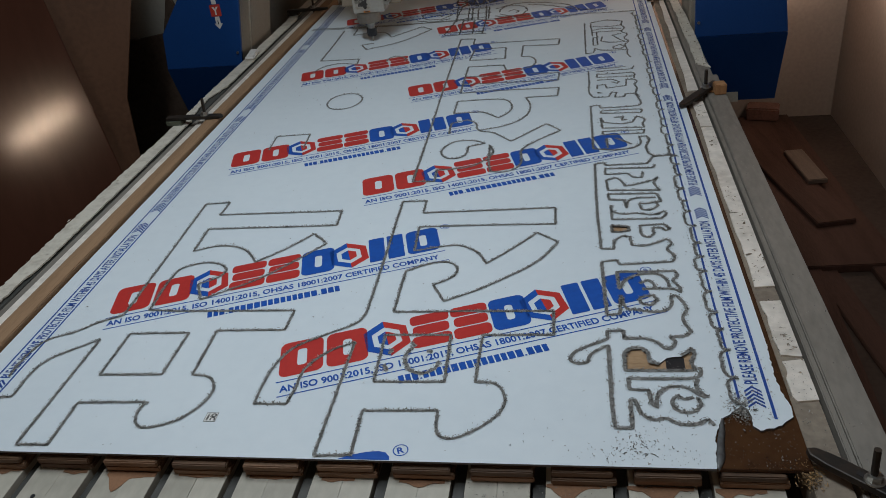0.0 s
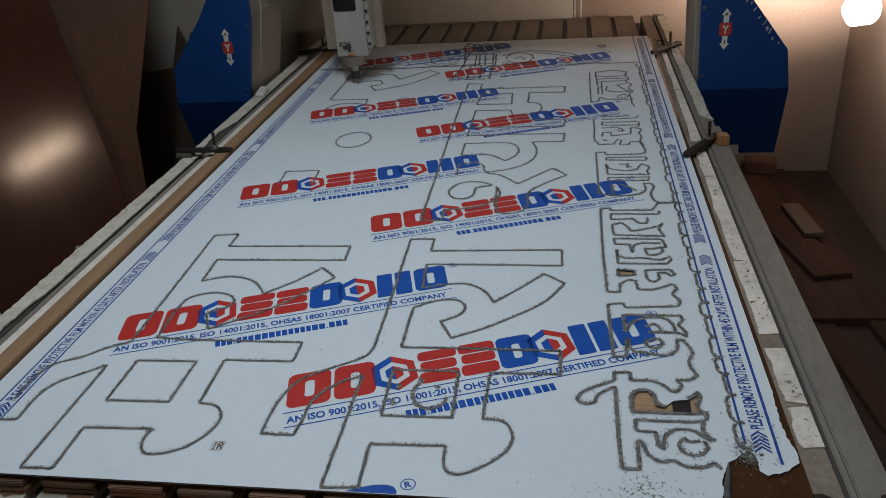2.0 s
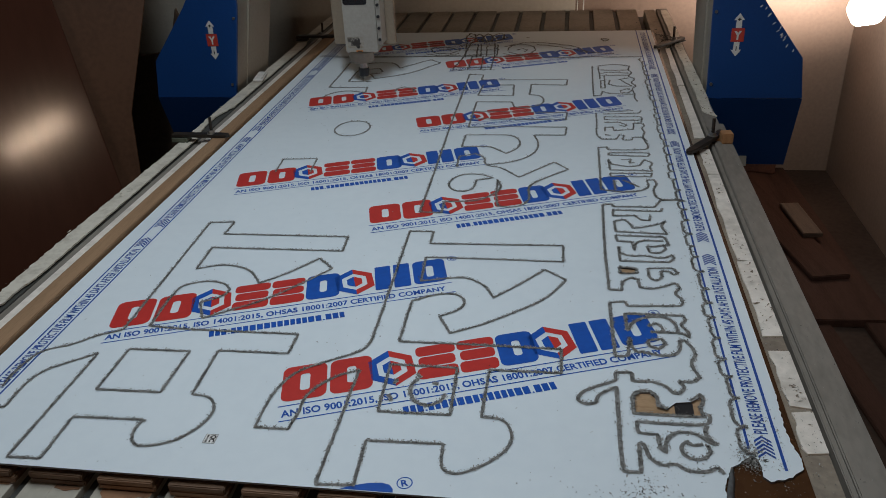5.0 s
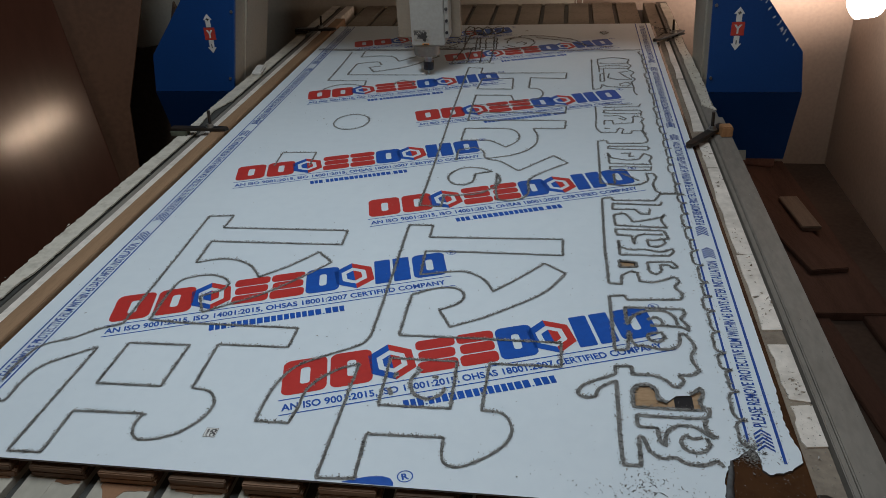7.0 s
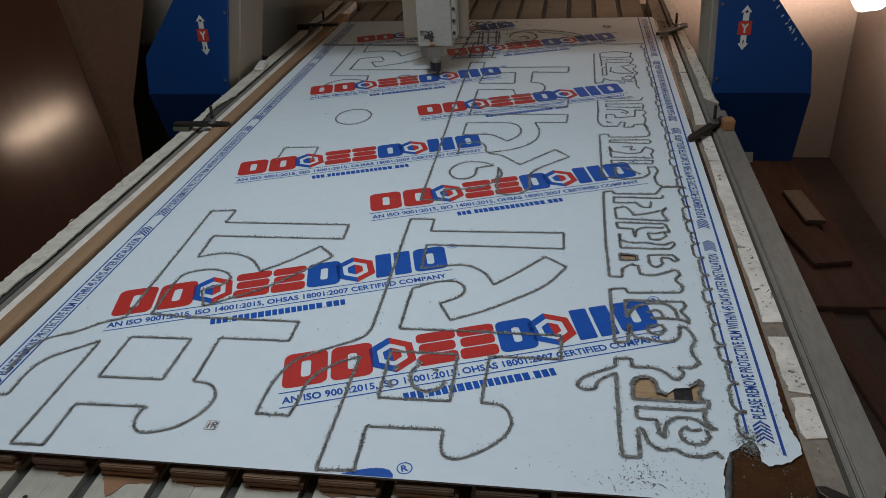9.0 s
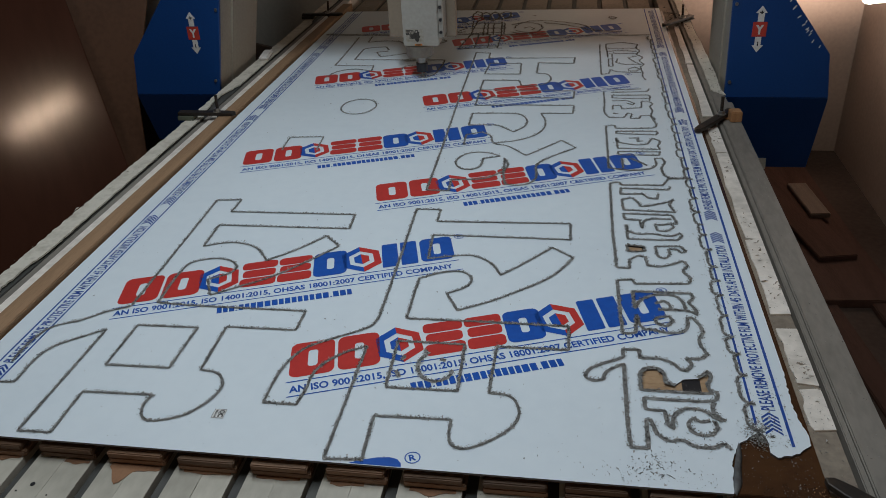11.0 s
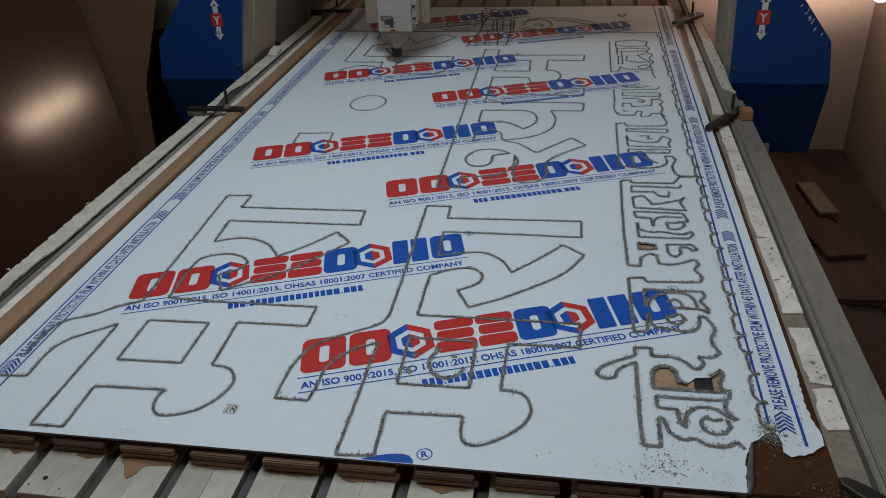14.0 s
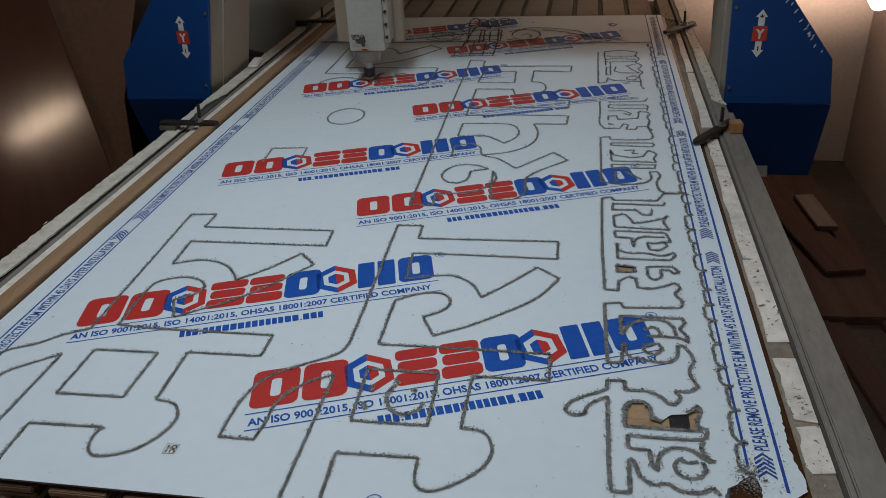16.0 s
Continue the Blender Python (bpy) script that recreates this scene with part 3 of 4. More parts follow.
stroke("title_a", [(0.447, 0.388), (0.495, 0.387), (0.507, 0.377), (0.506, 0.393), (0.498, 0.412), (0.506, 0.426), (0.505, 0.440), (0.409, 0.439), (0.411, 0.388), (0.420, 0.411), (0.441, 0.429), (0.473, 0.432), (0.487, 0.416), (0.491, 0.392)])
stroke("title_a", [(0.444, 0.404), (0.458, 0.414), (0.466, 0.403), (0.469, 0.390)])
stroke("title_a", [(0.441, 0.363), (0.463, 0.370), (0.468, 0.355), (0.456, 0.341), (0.442, 0.348), (0.441, 0.363)])
stroke("title_a", [(0.510, 0.190), (0.511, 0.178), (0.502, 0.167), (0.411, 0.165), (0.412, 0.142), (0.437, 0.141), (0.440, 0.113), (0.446, 0.106), (0.447, 0.125), (0.456, 0.143), (0.474, 0.149), (0.492, 0.144), (0.505, 0.131), (0.513, 0.128), (0.501, 0.145), (0.505, 0.165)])
stroke("title_a", [(0.495, 0.127), (0.482, 0.123), (0.475, 0.130), (0.467, 0.122), (0.468, 0.105), (0.479, 0.098), (0.493, 0.100), (0.502, 0.114), (0.500, 0.127)])
stroke("title_a", [(0.409, 0.221), (0.419, 0.233), (0.435, 0.234), (0.443, 0.221), (0.443, 0.203), (0.456, 0.197)])
stroke("title_a", [(0.489, 0.216), (0.505, 0.233), (0.508, 0.220), (0.501, 0.203), (0.505, 0.183), (0.408, 0.182), (0.409, 0.221)])
stroke("title_b", [(0.384, 0.866), (0.383, 0.653), (0.386, 0.516), (0.408, 0.514), (0.411, 0.544), (0.425, 0.559), (0.438, 0.556), (0.440, 0.526), (0.462, 0.524), (0.502, 0.545), (0.508, 0.531), (0.499, 0.510), (0.509, 0.488), (0.504, 0.470), (0.415, 0.463), (0.411, 0.477), (0.385, 0.473)])
stroke("title_b", [(0.384, 0.866), (0.404, 0.873), (0.407, 0.859), (0.493, 0.860), (0.508, 0.895), (0.555, 0.897)])
stroke("title_b", [(0.481, 0.819), (0.477, 0.795), (0.460, 0.796), (0.450, 0.817), (0.404, 0.814), (0.405, 0.842), (0.503, 0.839), (0.508, 0.855)])
stroke("title_b", [(0.405, 0.788), (0.426, 0.797), (0.437, 0.777), (0.441, 0.759), (0.464, 0.765), (0.504, 0.786), (0.508, 0.794), (0.499, 0.768), (0.507, 0.736), (0.407, 0.742), (0.405, 0.788)])
stroke("title_b", [(0.495, 0.687), (0.506, 0.688), (0.499, 0.723), (0.406, 0.725), (0.408, 0.701), (0.436, 0.698), (0.439, 0.665), (0.443, 0.691), (0.454, 0.704), (0.497, 0.706)])
stroke("title_b", [(0.463, 0.681), (0.467, 0.658), (0.482, 0.655), (0.497, 0.671), (0.495, 0.687), (0.474, 0.681), (0.464, 0.685)])
stroke("title_b", [(0.410, 0.677), (0.412, 0.654), (0.429, 0.642), (0.455, 0.644), (0.486, 0.637), (0.508, 0.649), (0.510, 0.639), (0.500, 0.621), (0.410, 0.621), (0.410, 0.677)])
stroke("title_b", [(0.459, 0.596), (0.503, 0.599), (0.511, 0.581), (0.503, 0.575), (0.496, 0.587), (0.481, 0.586), (0.480, 0.563), (0.471, 0.552), (0.460, 0.561), (0.459, 0.596)])
stroke("title_b", [(0.407, 0.599), (0.437, 0.595), (0.438, 0.576), (0.408, 0.574), (0.407, 0.599)])
stroke("title_c", [(0.38, 1.942), (0.379, 1.758), (0.379, 1.622), (0.402, 1.631), (0.406, 1.67), (0.427, 1.649), (0.5, 1.64), (0.497, 1.606), (0.504, 1.573)])
stroke("title_c", [(0.397, 1.942), (0.451, 1.963), (0.501, 1.941), (0.495, 1.898), (0.504, 1.867), (0.492, 1.827), (0.508, 1.797), (0.497, 1.759), (0.507, 1.721), (0.496, 1.694), (0.5, 1.64)])
stroke("title_c", [(0.4, 1.899), (0.452, 1.89), (0.497, 1.898)])
stroke("title_c", [(0.402, 1.833), (0.45, 1.837), (0.497, 1.837)])
stroke("title_c", [(0.402, 1.857), (0.434, 1.869), (0.494, 1.861)])
stroke("title_c", [(0.416, 1.833), (0.415, 1.702), (0.402, 1.702), (0.404, 1.778), (0.414, 1.782)])
stroke("title_c", [(0.432, 1.782), (0.426, 1.74), (0.453, 1.721), (0.498, 1.721), (0.481, 1.749), (0.463, 1.793), (0.491, 1.807)])
stroke("title_c", [(0.459, 1.675), (0.479, 1.694), (0.494, 1.676), (0.482, 1.654), (0.461, 1.658), (0.459, 1.675)])
stroke("title_c", [(0.4, 1.937), (0.399, 1.899), (0.402, 1.857), (0.402, 1.797)])
stroke("title_c", [(0.383, 1.467), (0.383, 1.378), (0.382, 1.295), (0.393, 1.263), (0.43, 1.264), (0.44, 1.297), (0.451, 1.291), (0.445, 1.258), (0.468, 1.259), (0.473, 1.279), (0.498, 1.28), (0.506, 1.254)])
stroke("title_c", [(0.405, 1.437), (0.454, 1.438), (0.502, 1.44), (0.506, 1.422), (0.496, 1.41), (0.405, 1.415), (0.405, 1.437)])
stroke("title_c", [(0.404, 1.39), (0.443, 1.394), (0.461, 1.373), (0.456, 1.359), (0.442, 1.373)])
stroke("title_c", [(0.403, 1.323), (0.404, 1.353), (0.425, 1.354), (0.427, 1.327), (0.478, 1.339), (0.481, 1.388), (0.502, 1.384), (0.508, 1.368), (0.5, 1.347), (0.505, 1.319)])
stroke("title_c", [(0.403, 1.293), (0.417, 1.294)])
stroke("title_c", [(0.403, 1.46), (0.501, 1.47), (0.508, 1.493)])
stroke("title_c", [(0.406, 1.491), (0.44, 1.484), (0.485, 1.492)])
stroke("title_c", [(0.506, 1.422), (0.501, 1.393)])
stroke("title_c", [(0.505, 1.319), (0.498, 1.28)])
stroke("title_d", [(0.497, 1.277), (0.502, 1.249), (0.506, 1.209), (0.495, 1.194), (0.407, 1.189), (0.404, 1.208), (0.383, 1.204), (0.383, 0.946)])
stroke("title_d", [(0.407, 1.169), (0.406, 1.154), (0.501, 1.148), (0.506, 1.163), (0.500, 1.171), (0.407, 1.169)])
stroke("title_d", [(0.405, 1.125), (0.411, 1.096), (0.450, 1.083), (0.477, 1.090), (0.490, 1.126), (0.507, 1.105), (0.500, 1.080), (0.503, 1.057), (0.407, 1.061), (0.405, 1.125)])
stroke("title_d", [(0.436, 1.125), (0.459, 1.126), (0.454, 1.104), (0.467, 1.108)])
stroke("title_d", [(0.406, 1.041), (0.502, 1.043), (0.498, 1.023), (0.408, 1.021), (0.406, 1.041)])
stroke("title_d", [(0.414, 1.001), (0.415, 0.947)])
stroke("title_d", [(0.433, 1.002), (0.468, 0.964)])
stroke("title_d", [(0.383, 0.946), (0.405, 0.941), (0.430, 0.936), (0.467, 0.943), (0.487, 0.965), (0.487, 1.003), (0.503, 1.007), (0.507, 0.981), (0.498, 0.950), (0.501, 0.911), (0.512, 0.897), (0.548, 0.901)])
stroke("far_letter", [(-0.462, 2.045), (-0.459, 1.865), (-0.459, 1.711), (-0.331, 1.708), (-0.326, 1.655), (-0.389, 1.672), (-0.434, 1.645), (-0.454, 1.598)])
stroke("far_letter", [(-0.416, 2.057), (-0.413, 1.983), (-0.367, 1.995), (-0.338, 1.998), (-0.3, 1.988), (-0.268, 1.93), (-0.177, 2.034), (-0.137, 1.992), (-0.228, 1.866), (-0.329, 1.805), (-0.355, 1.858), (-0.318, 1.873)])
stroke("far_letter", [(-0.234, 1.668), (-0.227, 1.702), (-0.21, 1.715), (-0.178, 1.692), (-0.172, 1.662)])
stroke("far_letter", [(-0.596, 2.085), (-0.482, 2.074), (-0.322, 2.071), (-0.139, 2.078), (0.091, 2.072), (0.32, 2.052), (0.377, 2.064), (0.452, 2.056), (0.551, 2.06)])
stroke("far_letter", [(-0.594, 2.096), (-0.425, 2.084), (-0.254, 2.079), (-0.003, 2.088)])
stroke("ornament", [(-0.061, 2.269), (-0.065, 2.051)])
stroke("ornament", [(-0.078, 2.269), (-0.059, 2.063)])
stroke("ornament", [(-0.031, 2.241), (-0.02, 2.062)])
stroke("ornament", [(-0.019, 2.24), (-0.006, 2.074)])
stroke("ornament", [(0.004, 2.213), (0.015, 2.074)])
stroke("ornament", [(0.03, 2.252), (0.043, 2.085)])
stroke("ornament", [(0.042, 2.238), (0.052, 2.085)])
stroke("ornament", [(-0.087, 2.234), (0.039, 2.23)])
stroke("ornament", [(-0.08, 2.163), (0.053, 2.16)])
stroke("ornament", [(-0.065, 2.093), (0.046, 2.105)])
stroke("ornament", [(-0.066, 2.063), (-0.083, 1.914)])
stroke("ornament", [(-0.035, 2.075), (-0.031, 1.903)])
stroke("ornament", [(0.004, 2.074), (0.013, 1.913)])
stroke("ornament", [(0.044, 2.085), (0.045, 1.902)])
stroke("ornament", [(-0.087, 1.903), (0.06, 1.906)])
stroke("ornament", [(-0.073, 1.936), (0.045, 1.928)])
stroke("dense_ornament", [(-0.076, 2.283), (-0.089, 2.354), (-0.08, 2.418), (-0.057, 2.381), (-0.053, 2.31), (-0.071, 2.296)])
stroke("dense_ornament", [(-0.057, 2.352), (-0.046, 2.404), (-0.024, 2.365), (-0.022, 2.295), (-0.042, 2.282)])
stroke("dense_ornament", [(-0.025, 2.351), (-0.011, 2.409), (0.012, 2.364), (0.013, 2.288), (-0.01, 2.281)])
stroke("dense_ornament", [(0.006, 2.35), (0.029, 2.407), (0.052, 2.391), (0.053, 2.306), (0.026, 2.293)])
stroke("dense_ornament", [(-0.066, 2.255), (-0.033, 2.323), (0.021, 2.28), (0.07, 2.348)])
stroke("dense_ornament", [(-0.073, 2.367), (-0.005, 2.267), (0.04, 2.363)])
stroke("ornament", [(-0.243, 2.234), (-0.172, 2.267), (-0.105, 2.243), (-0.087, 2.21)])
stroke("ornament", [(-0.202, 2.179), (-0.182, 2.205), (-0.133, 2.196), (-0.087, 2.163), (-0.12, 2.114), (-0.171, 2.122), (-0.202, 2.179)])
stroke("ornament", [(-0.21, 2.116), (-0.149, 2.089), (-0.087, 2.113)])
stroke("ornament", [(-0.169, 2.165), (-0.135, 2.17), (-0.118, 2.144)])
stroke("ornament", [(0.083, 2.159), (0.095, 2.215), (0.126, 2.241), (0.168, 2.213), (0.183, 2.156), (0.162, 2.102), (0.117, 2.103), (0.089, 2.134)])
stroke("ornament", [(0.116, 2.158), (0.137, 2.178), (0.155, 2.157), (0.147, 2.132)])
stroke("ornament", [(0.069, 2.206), (0.145, 2.262), (0.246, 2.245), (0.326, 2.196), (0.368, 2.127), (0.458, 2.1)])
stroke("ornament", [(0.071, 2.109), (0.131, 2.083), (0.219, 2.106)])
stroke("ornament", [(0.187, 2.234), (0.254, 2.206), (0.32, 2.158), (0.365, 2.115)])
stroke("ornament", [(0.139, 2.339), (0.154, 2.333)])
stroke("ornament", [(0.417, 2.301), (0.431, 2.317), (0.447, 2.3), (0.43, 2.274), (0.417, 2.301)])
HOLE_1 = [(0.410, 0.224), (0.419, 0.231), (0.435, 0.233), (0.442, 0.221), (0.443, 0.204), (0.456, 0.198), (0.469, 0.212), (0.489, 0.215), (0.505, 0.230), (0.506, 0.220), (0.500, 0.203), (0.503, 0.184), (0.408, 0.183)]
HOLE_2 = [(0.407, 0.599), (0.437, 0.595), (0.438, 0.576), (0.408, 0.574)]

# ---- the printed panel ----
TOP = 0.8000
ROOT = {"panel": None}


def ragged(points, amount, step=0.006):
    out = []
    for (xa, ya), (xb, yb) in zip(points, points[1:]):
        n = max(1, int(math.hypot(xb - xa, yb - ya) / step))
        out += [(xa + (xb - xa) * i / n + random.uniform(-amount, amount), ya + (yb - ya) * i / n + random.uniform(-amount, amount)) for i in range(n)]
    return out


def scalloped():
    """The wavy cut beside the printed margin, from the torn corner to the far end."""
    pts = []
    y, i = 0.115, 0
    while y < 2.03:
        period = 0.052 + 0.010 * math.sin(i * 1.7)
        for a in np.linspace(0, math.pi, 7)[:-1]:
            pts.append((0.5565 + 0.002 * math.sin(i) - (0.0165 + 0.003 * math.sin(i * 2.3)) * math.sin(a) - 0.003 * math.sin(3 * a), y + period * (0.5 - 0.5 * math.cos(a))))
        y += period
        i += 1
    return pts


def panel():
    tear = ragged([(0.506, -0.001), (0.509, 0.03), (0.514, 0.064), (0.524, 0.085), (0.540, 0.100), (0.552, 0.112), (0.5615, 0.106), (0.562, 0.074), (0.568, 0.068), (0.585, 0.071), (0.600, 0.080), (0.613, 0.094), (0.616, 0.112), (0.610, 0.138), (0.607, 0.17), (0.609, 0.21), (0.611, 0.25)], 0.0012, 0.004)
    outer = [(-0.6115, 0.0)] + [(x, 0.0) for x in np.linspace(-0.4, 0.5, 7)] + tear + [(0.6105, 0.6), (0.609, 2.44), (-0.609, 2.44)]
    ob = new("composite_panel", outline_mesh("composite_panel", [outer, HOLE_1, HOLE_2], [FILM], 0.0015))
    ob.location.z = TOP - 0.0015
    ob.data.materials.append(CORE)
    for p in ob.data.polygons:
        p.material_index = 0 if abs(p.normal.z) > 0.5 else 1
    tagged(ob, "white-blue film-covered composite panel with routed letters", "panel")
    return ob


def mark_pieces():
    """The printed mark as plain slanted bars and two hexagons: (outlines, material) each."""
    low, high, lean = 0.043, 0.127, 0.10
    out = []

    def bar(x0, x1, y0, y1, material, r=0.006):
        dx = (y0 - low) * lean
        out.append(([rounded(x0 + dx, x1 + dx, y0, y1, r, lean, 3)], material))

    for x0, x1, material, kind in ((0.004, 0.072, RED, 1), (0.077, 0.142, RED, 1), (0.212, 0.276, RED, 0), (0.279, 0.340, RED, 0), (0.343, 0.404, BLUE, 1), (0.470, 0.536, BLUE, 2), (0.542, 0.604, BLUE, 1)):
        w = x1 - x0
        if kind == 1:
            outer = rounded(x0, x1, low, high, 0.012, lean, 4)
            inner = rounded(x0 + 0.40 * w + 0.0022, x0 + 0.62 * w + 0.0022, low + 0.022, high - 0.022, 0.005, lean, 3)
            out.append(([outer, inner], material))
        elif kind:
            bar(x0, x0 + 0.45 * w, low, high, material, 0.003)
            bar(x0 + 0.53 * w, x1, low, high, material, 0.003)
        else:
            step = (high - low) / 3
            for k in range(3):
                bar(x0 + (0.003 if k == 1 else 0), x1 - (0.002 if k == 1 else 0), low + k * step + (0.0028 if k else 0), low + (k + 1) * step, material, 0.008)
    for cx in (0.177, 0.436):
        for r_out, r_in in ((0.0465, 0.0300), (0.0185, 0.0)):
            for side, material in ((1, BLUE), (-1, RED)):
                ring = [(cx + side * -r_out * math.sin(radians(a)) * 0.86, 0.085 + r_out * math.cos(radians(a))) for a in (0, 60, 120, 180)]
                if r_in:
                    ring += [(cx + side * -r_in * math.sin(radians(a)) * 0.86, 0.085 + r_in * math.cos(radians(a))) for a in (180, 120, 60, 0)]
                out.append(([ring], material))
    return out


def mark_meshes():
    bars = [outline_mesh("mark_bar", loops, [m]) for loops, m in mark_pieces()]
    rules = []
    for y in (0.0, 0.0335):
        rules.append(outline_mesh("mark_rule", [[(0, y - 0.0011), (0.609, y - 0.0011), (0.609, y + 0.0011), (0, y + 0.0011)]], [BLUE]))
    rng = random.Random(4)
    x, line = 0.178, []
    for i in range(22):
        w = 0.003 if i in (3, 18) else rng.uniform(0.0075, 0.0105)
        h = -0.027 if i in (3, 18) else -0.0125
        line.append([(x, -0.030), (x + w, -0.030), (x + w, h), (x, h)])
        x += w + 0.0022
    address = outline_mesh("address_bar", line, [BLUE])
    words = letters("certificate_line", "AN ISO 9001:2015, ISO 14001:2015, OHSAS 18001:2007 CERTIFIED COMPANY", 0.0152, 0.590, BLUE, 0.026)
    words.transform(Matrix.Translation((0.004, 0.0085, 0)))
    ring = [[(0.628 + r * math.cos(a), 0.121 + r * math.sin(a)) for a in np.linspace(0, 2 * math.pi, 25)[:-1]] for r in (0.0095, 0.0080)]
    sign = letters("registered_sign", "R", 0.0095, 0.0075, BLUE, 0.03)
    sign.transform(Matrix.Translation((0.6245, 0.1163, 0)))
    return bars, rules, address, words, [outline_mesh("registered_sign", ring, [BLUE]), sign]


def prints(sheet):
    lift = 0.0015
    bars, rules, address, words, signs = mark_meshes()
    ang = radians(19.9)
    spots = [(-0.092, 0.118 + 0.590 * k) for k in range(4)] + [(-0.458, 0.283 + 0.597 * k) for k in range(4)]
    for x, y in spots:
        m = Matrix.Translation((x, y, lift + 0.0004)) @ Matrix.Rotation(ang, 4, "Z")
        mark = shared("brand_mark", rules[0], sheet, m)
        tagged(mark, "printed mark of red and blue bars with hexagons")
        shared("mark_rule", rules[1], mark)
        for me in bars:
            shared("mark_bar", me, mark)
        tagged(shared("address_bar", address, mark), kind="stuff")
        for me in signs:
            shared("registered_sign", me, mark)
        shared("certificate_line", words, mark, Matrix.Translation((0, 0, 0.0002)))
    # the print that the near edge cuts off
    arc = [(0.030, 0.001), (0.045, 0.008), (0.065, 0.0145), (0.082, 0.0165), (0.092, 0.014), (0.098, 0.007), (0.099, 0.001)]
    shared("cut_off_print", outline_mesh("cut_off_print", [arc], [BLUE]), sheet, Matrix.Translation((0, 0, lift + 0.0004)))
    ring = [[(0.111 + r * math.cos(a), 0.019 + r * math.sin(a)) for a in np.linspace(0, 2 * math.pi, 25)[:-1]] for r in (0.0105, 0.0090)]
    shared("registered_sign", outline_mesh("registered_sign", ring, [BLUE]), sheet, Matrix.Translation((0, 0, lift + 0.0004)))
    shared("registered_sign", letters("registered_sign", "R", 0.011, 0.009, BLUE, 0.03), sheet, Matrix.Translation((0.1085, 0.0125, lift + 0.0004)) @ Matrix.Rotation(ang, 4, "Z"))
    # margins
    for x0, x1, y0 in ((-0.5770, -0.5742, 0.003), (-0.5478, -0.5450, 0.003), (0.5510, 0.5545, 0.125), (0.5900, 0.5940, 0.088)):
        part("margin_line", block(x0, x1, y0, 2.436, lift + 0.0003, lift + 0.0005), NAVY, sheet)
    notice = letters("notice", "PLEASE REMOVE PROTECTIVE FILM WITHIN 45 DAYS AFTER INSTALLATION", 0.0182, 0.452, NAVY, 0.016)
    turn = Matrix.Rotation(radians(90), 4, "Z")
    chev_me = outline_mesh("chevron", [[(0, 0.010), (0.011, 0), (0.011, 0.0042), (0, 0.0142), (-0.011, 0.0042), (-0.011, 0)]], [NAVY])
    for cx, tx in ((-0.5605, -0.5515), (0.573, 0.5825)):
        for k in range(4):
            y = 0.108 + 0.598 * k
            [shared("chevron", chev_me, sheet, Matrix.Translation((cx, y + 0.0075 * i, lift + 0.0004))) for i in range(5)]
            if k < 3:
                shared("notice", notice, sheet, Matrix.Translation((tx, y + 0.048, lift + 0.0004)) @ turn)
                [shared("chevron", chev_me, sheet, Matrix.Translation((cx, y + 0.508 + 0.0075 * i, lift + 0.0004))) for i in range(5)]
            else:
                shared("notice", letters("notice", "PLEASE REMOVE PROTECTIVE FILM WITHIN 45 DAYS AFTER INSTALLATION", 0.0182, 0.452, NAVY, 0.016), sheet, Matrix.Translation((tx, y + 0.048, lift + 0.0004)) @ turn)


def shaky(path):
    return [p + Vector((0.0014 * math.sin(140 * p.y + 3 * p.x) + random.uniform(-0.0012, 0.0012), 0.0020 * math.sin(170 * p.x + 60 * p.y) + random.uniform(-0.0012, 0.0012))) for p in path]


def cuts(sheet):
    """Routed lines, and the swarf that lies in and along them."""
    lift = 0.0015
    width_of = {"big_letter_left": 0.005, "big_letter_middle": 0.005, "blob": 0.007, "small_box": 0.0045, "upper_letter": 0.0056, "far_letter": 0.0056, "title_d": 0.0058, "title_a": 0.0068, "title_b": 0.0058, "title_c": 0.0046, "ornament": 0.0044, "dense_ornament": 0.0060}
    paths = [(smoothed(points), width_of[kind]) for kind, points in STROKES if "ornament" not in kind]
    circle = [(-0.286 + 0.0485 * math.cos(a), 1.331 + 0.0600 * math.sin(a)) for a in np.linspace(0, 2 * math.pi, 40)]
    paths.append(([Vector(p) for p in circle], 0.0045))
    paths.append(([Vector(p) for p in scalloped()], 0.0050))
    # Ornament lines get the dark copy, for the gantry's shade over them.
    dark = len(paths)
    paths += [(shaky(smoothed(points)), width_of[kind]) for kind, points in STROKES if "ornament" in kind]
    for i, (path, width) in enumerate(paths):
        part("cut_line", ribbon(path, width * 0.84, lift + 0.0008), CUT if i < dark else CUT_DARK, sheet)
    rng = np.random.default_rng(3)
    places, sizes = [], []
    for path, width in paths:
        for a, b in zip(path, path[1:]):
            d = b - a
            near = a.y < 1.0
            count = max(1, int(d.length / 0.0016 * (5.4 if near else 2.8) + rng.random()))
            for _ in range(count):
                p = a + d * rng.random()
                side = Vector((-d.y, d.x)).normalized() if d.length > 0 else Vector((1, 0))
                p = p + side * rng.normal() * width * 0.34
                places.append((p.x, p.y, TOP + 0.0008 + abs(rng.normal()) * 0.0010))
                sizes.append(rng.uniform(0.0006, 0.0017))
    chips("swarf", places, sizes, 0.4, SWARF, "grey metal and plastic swarf along the routed lines", "swarf")


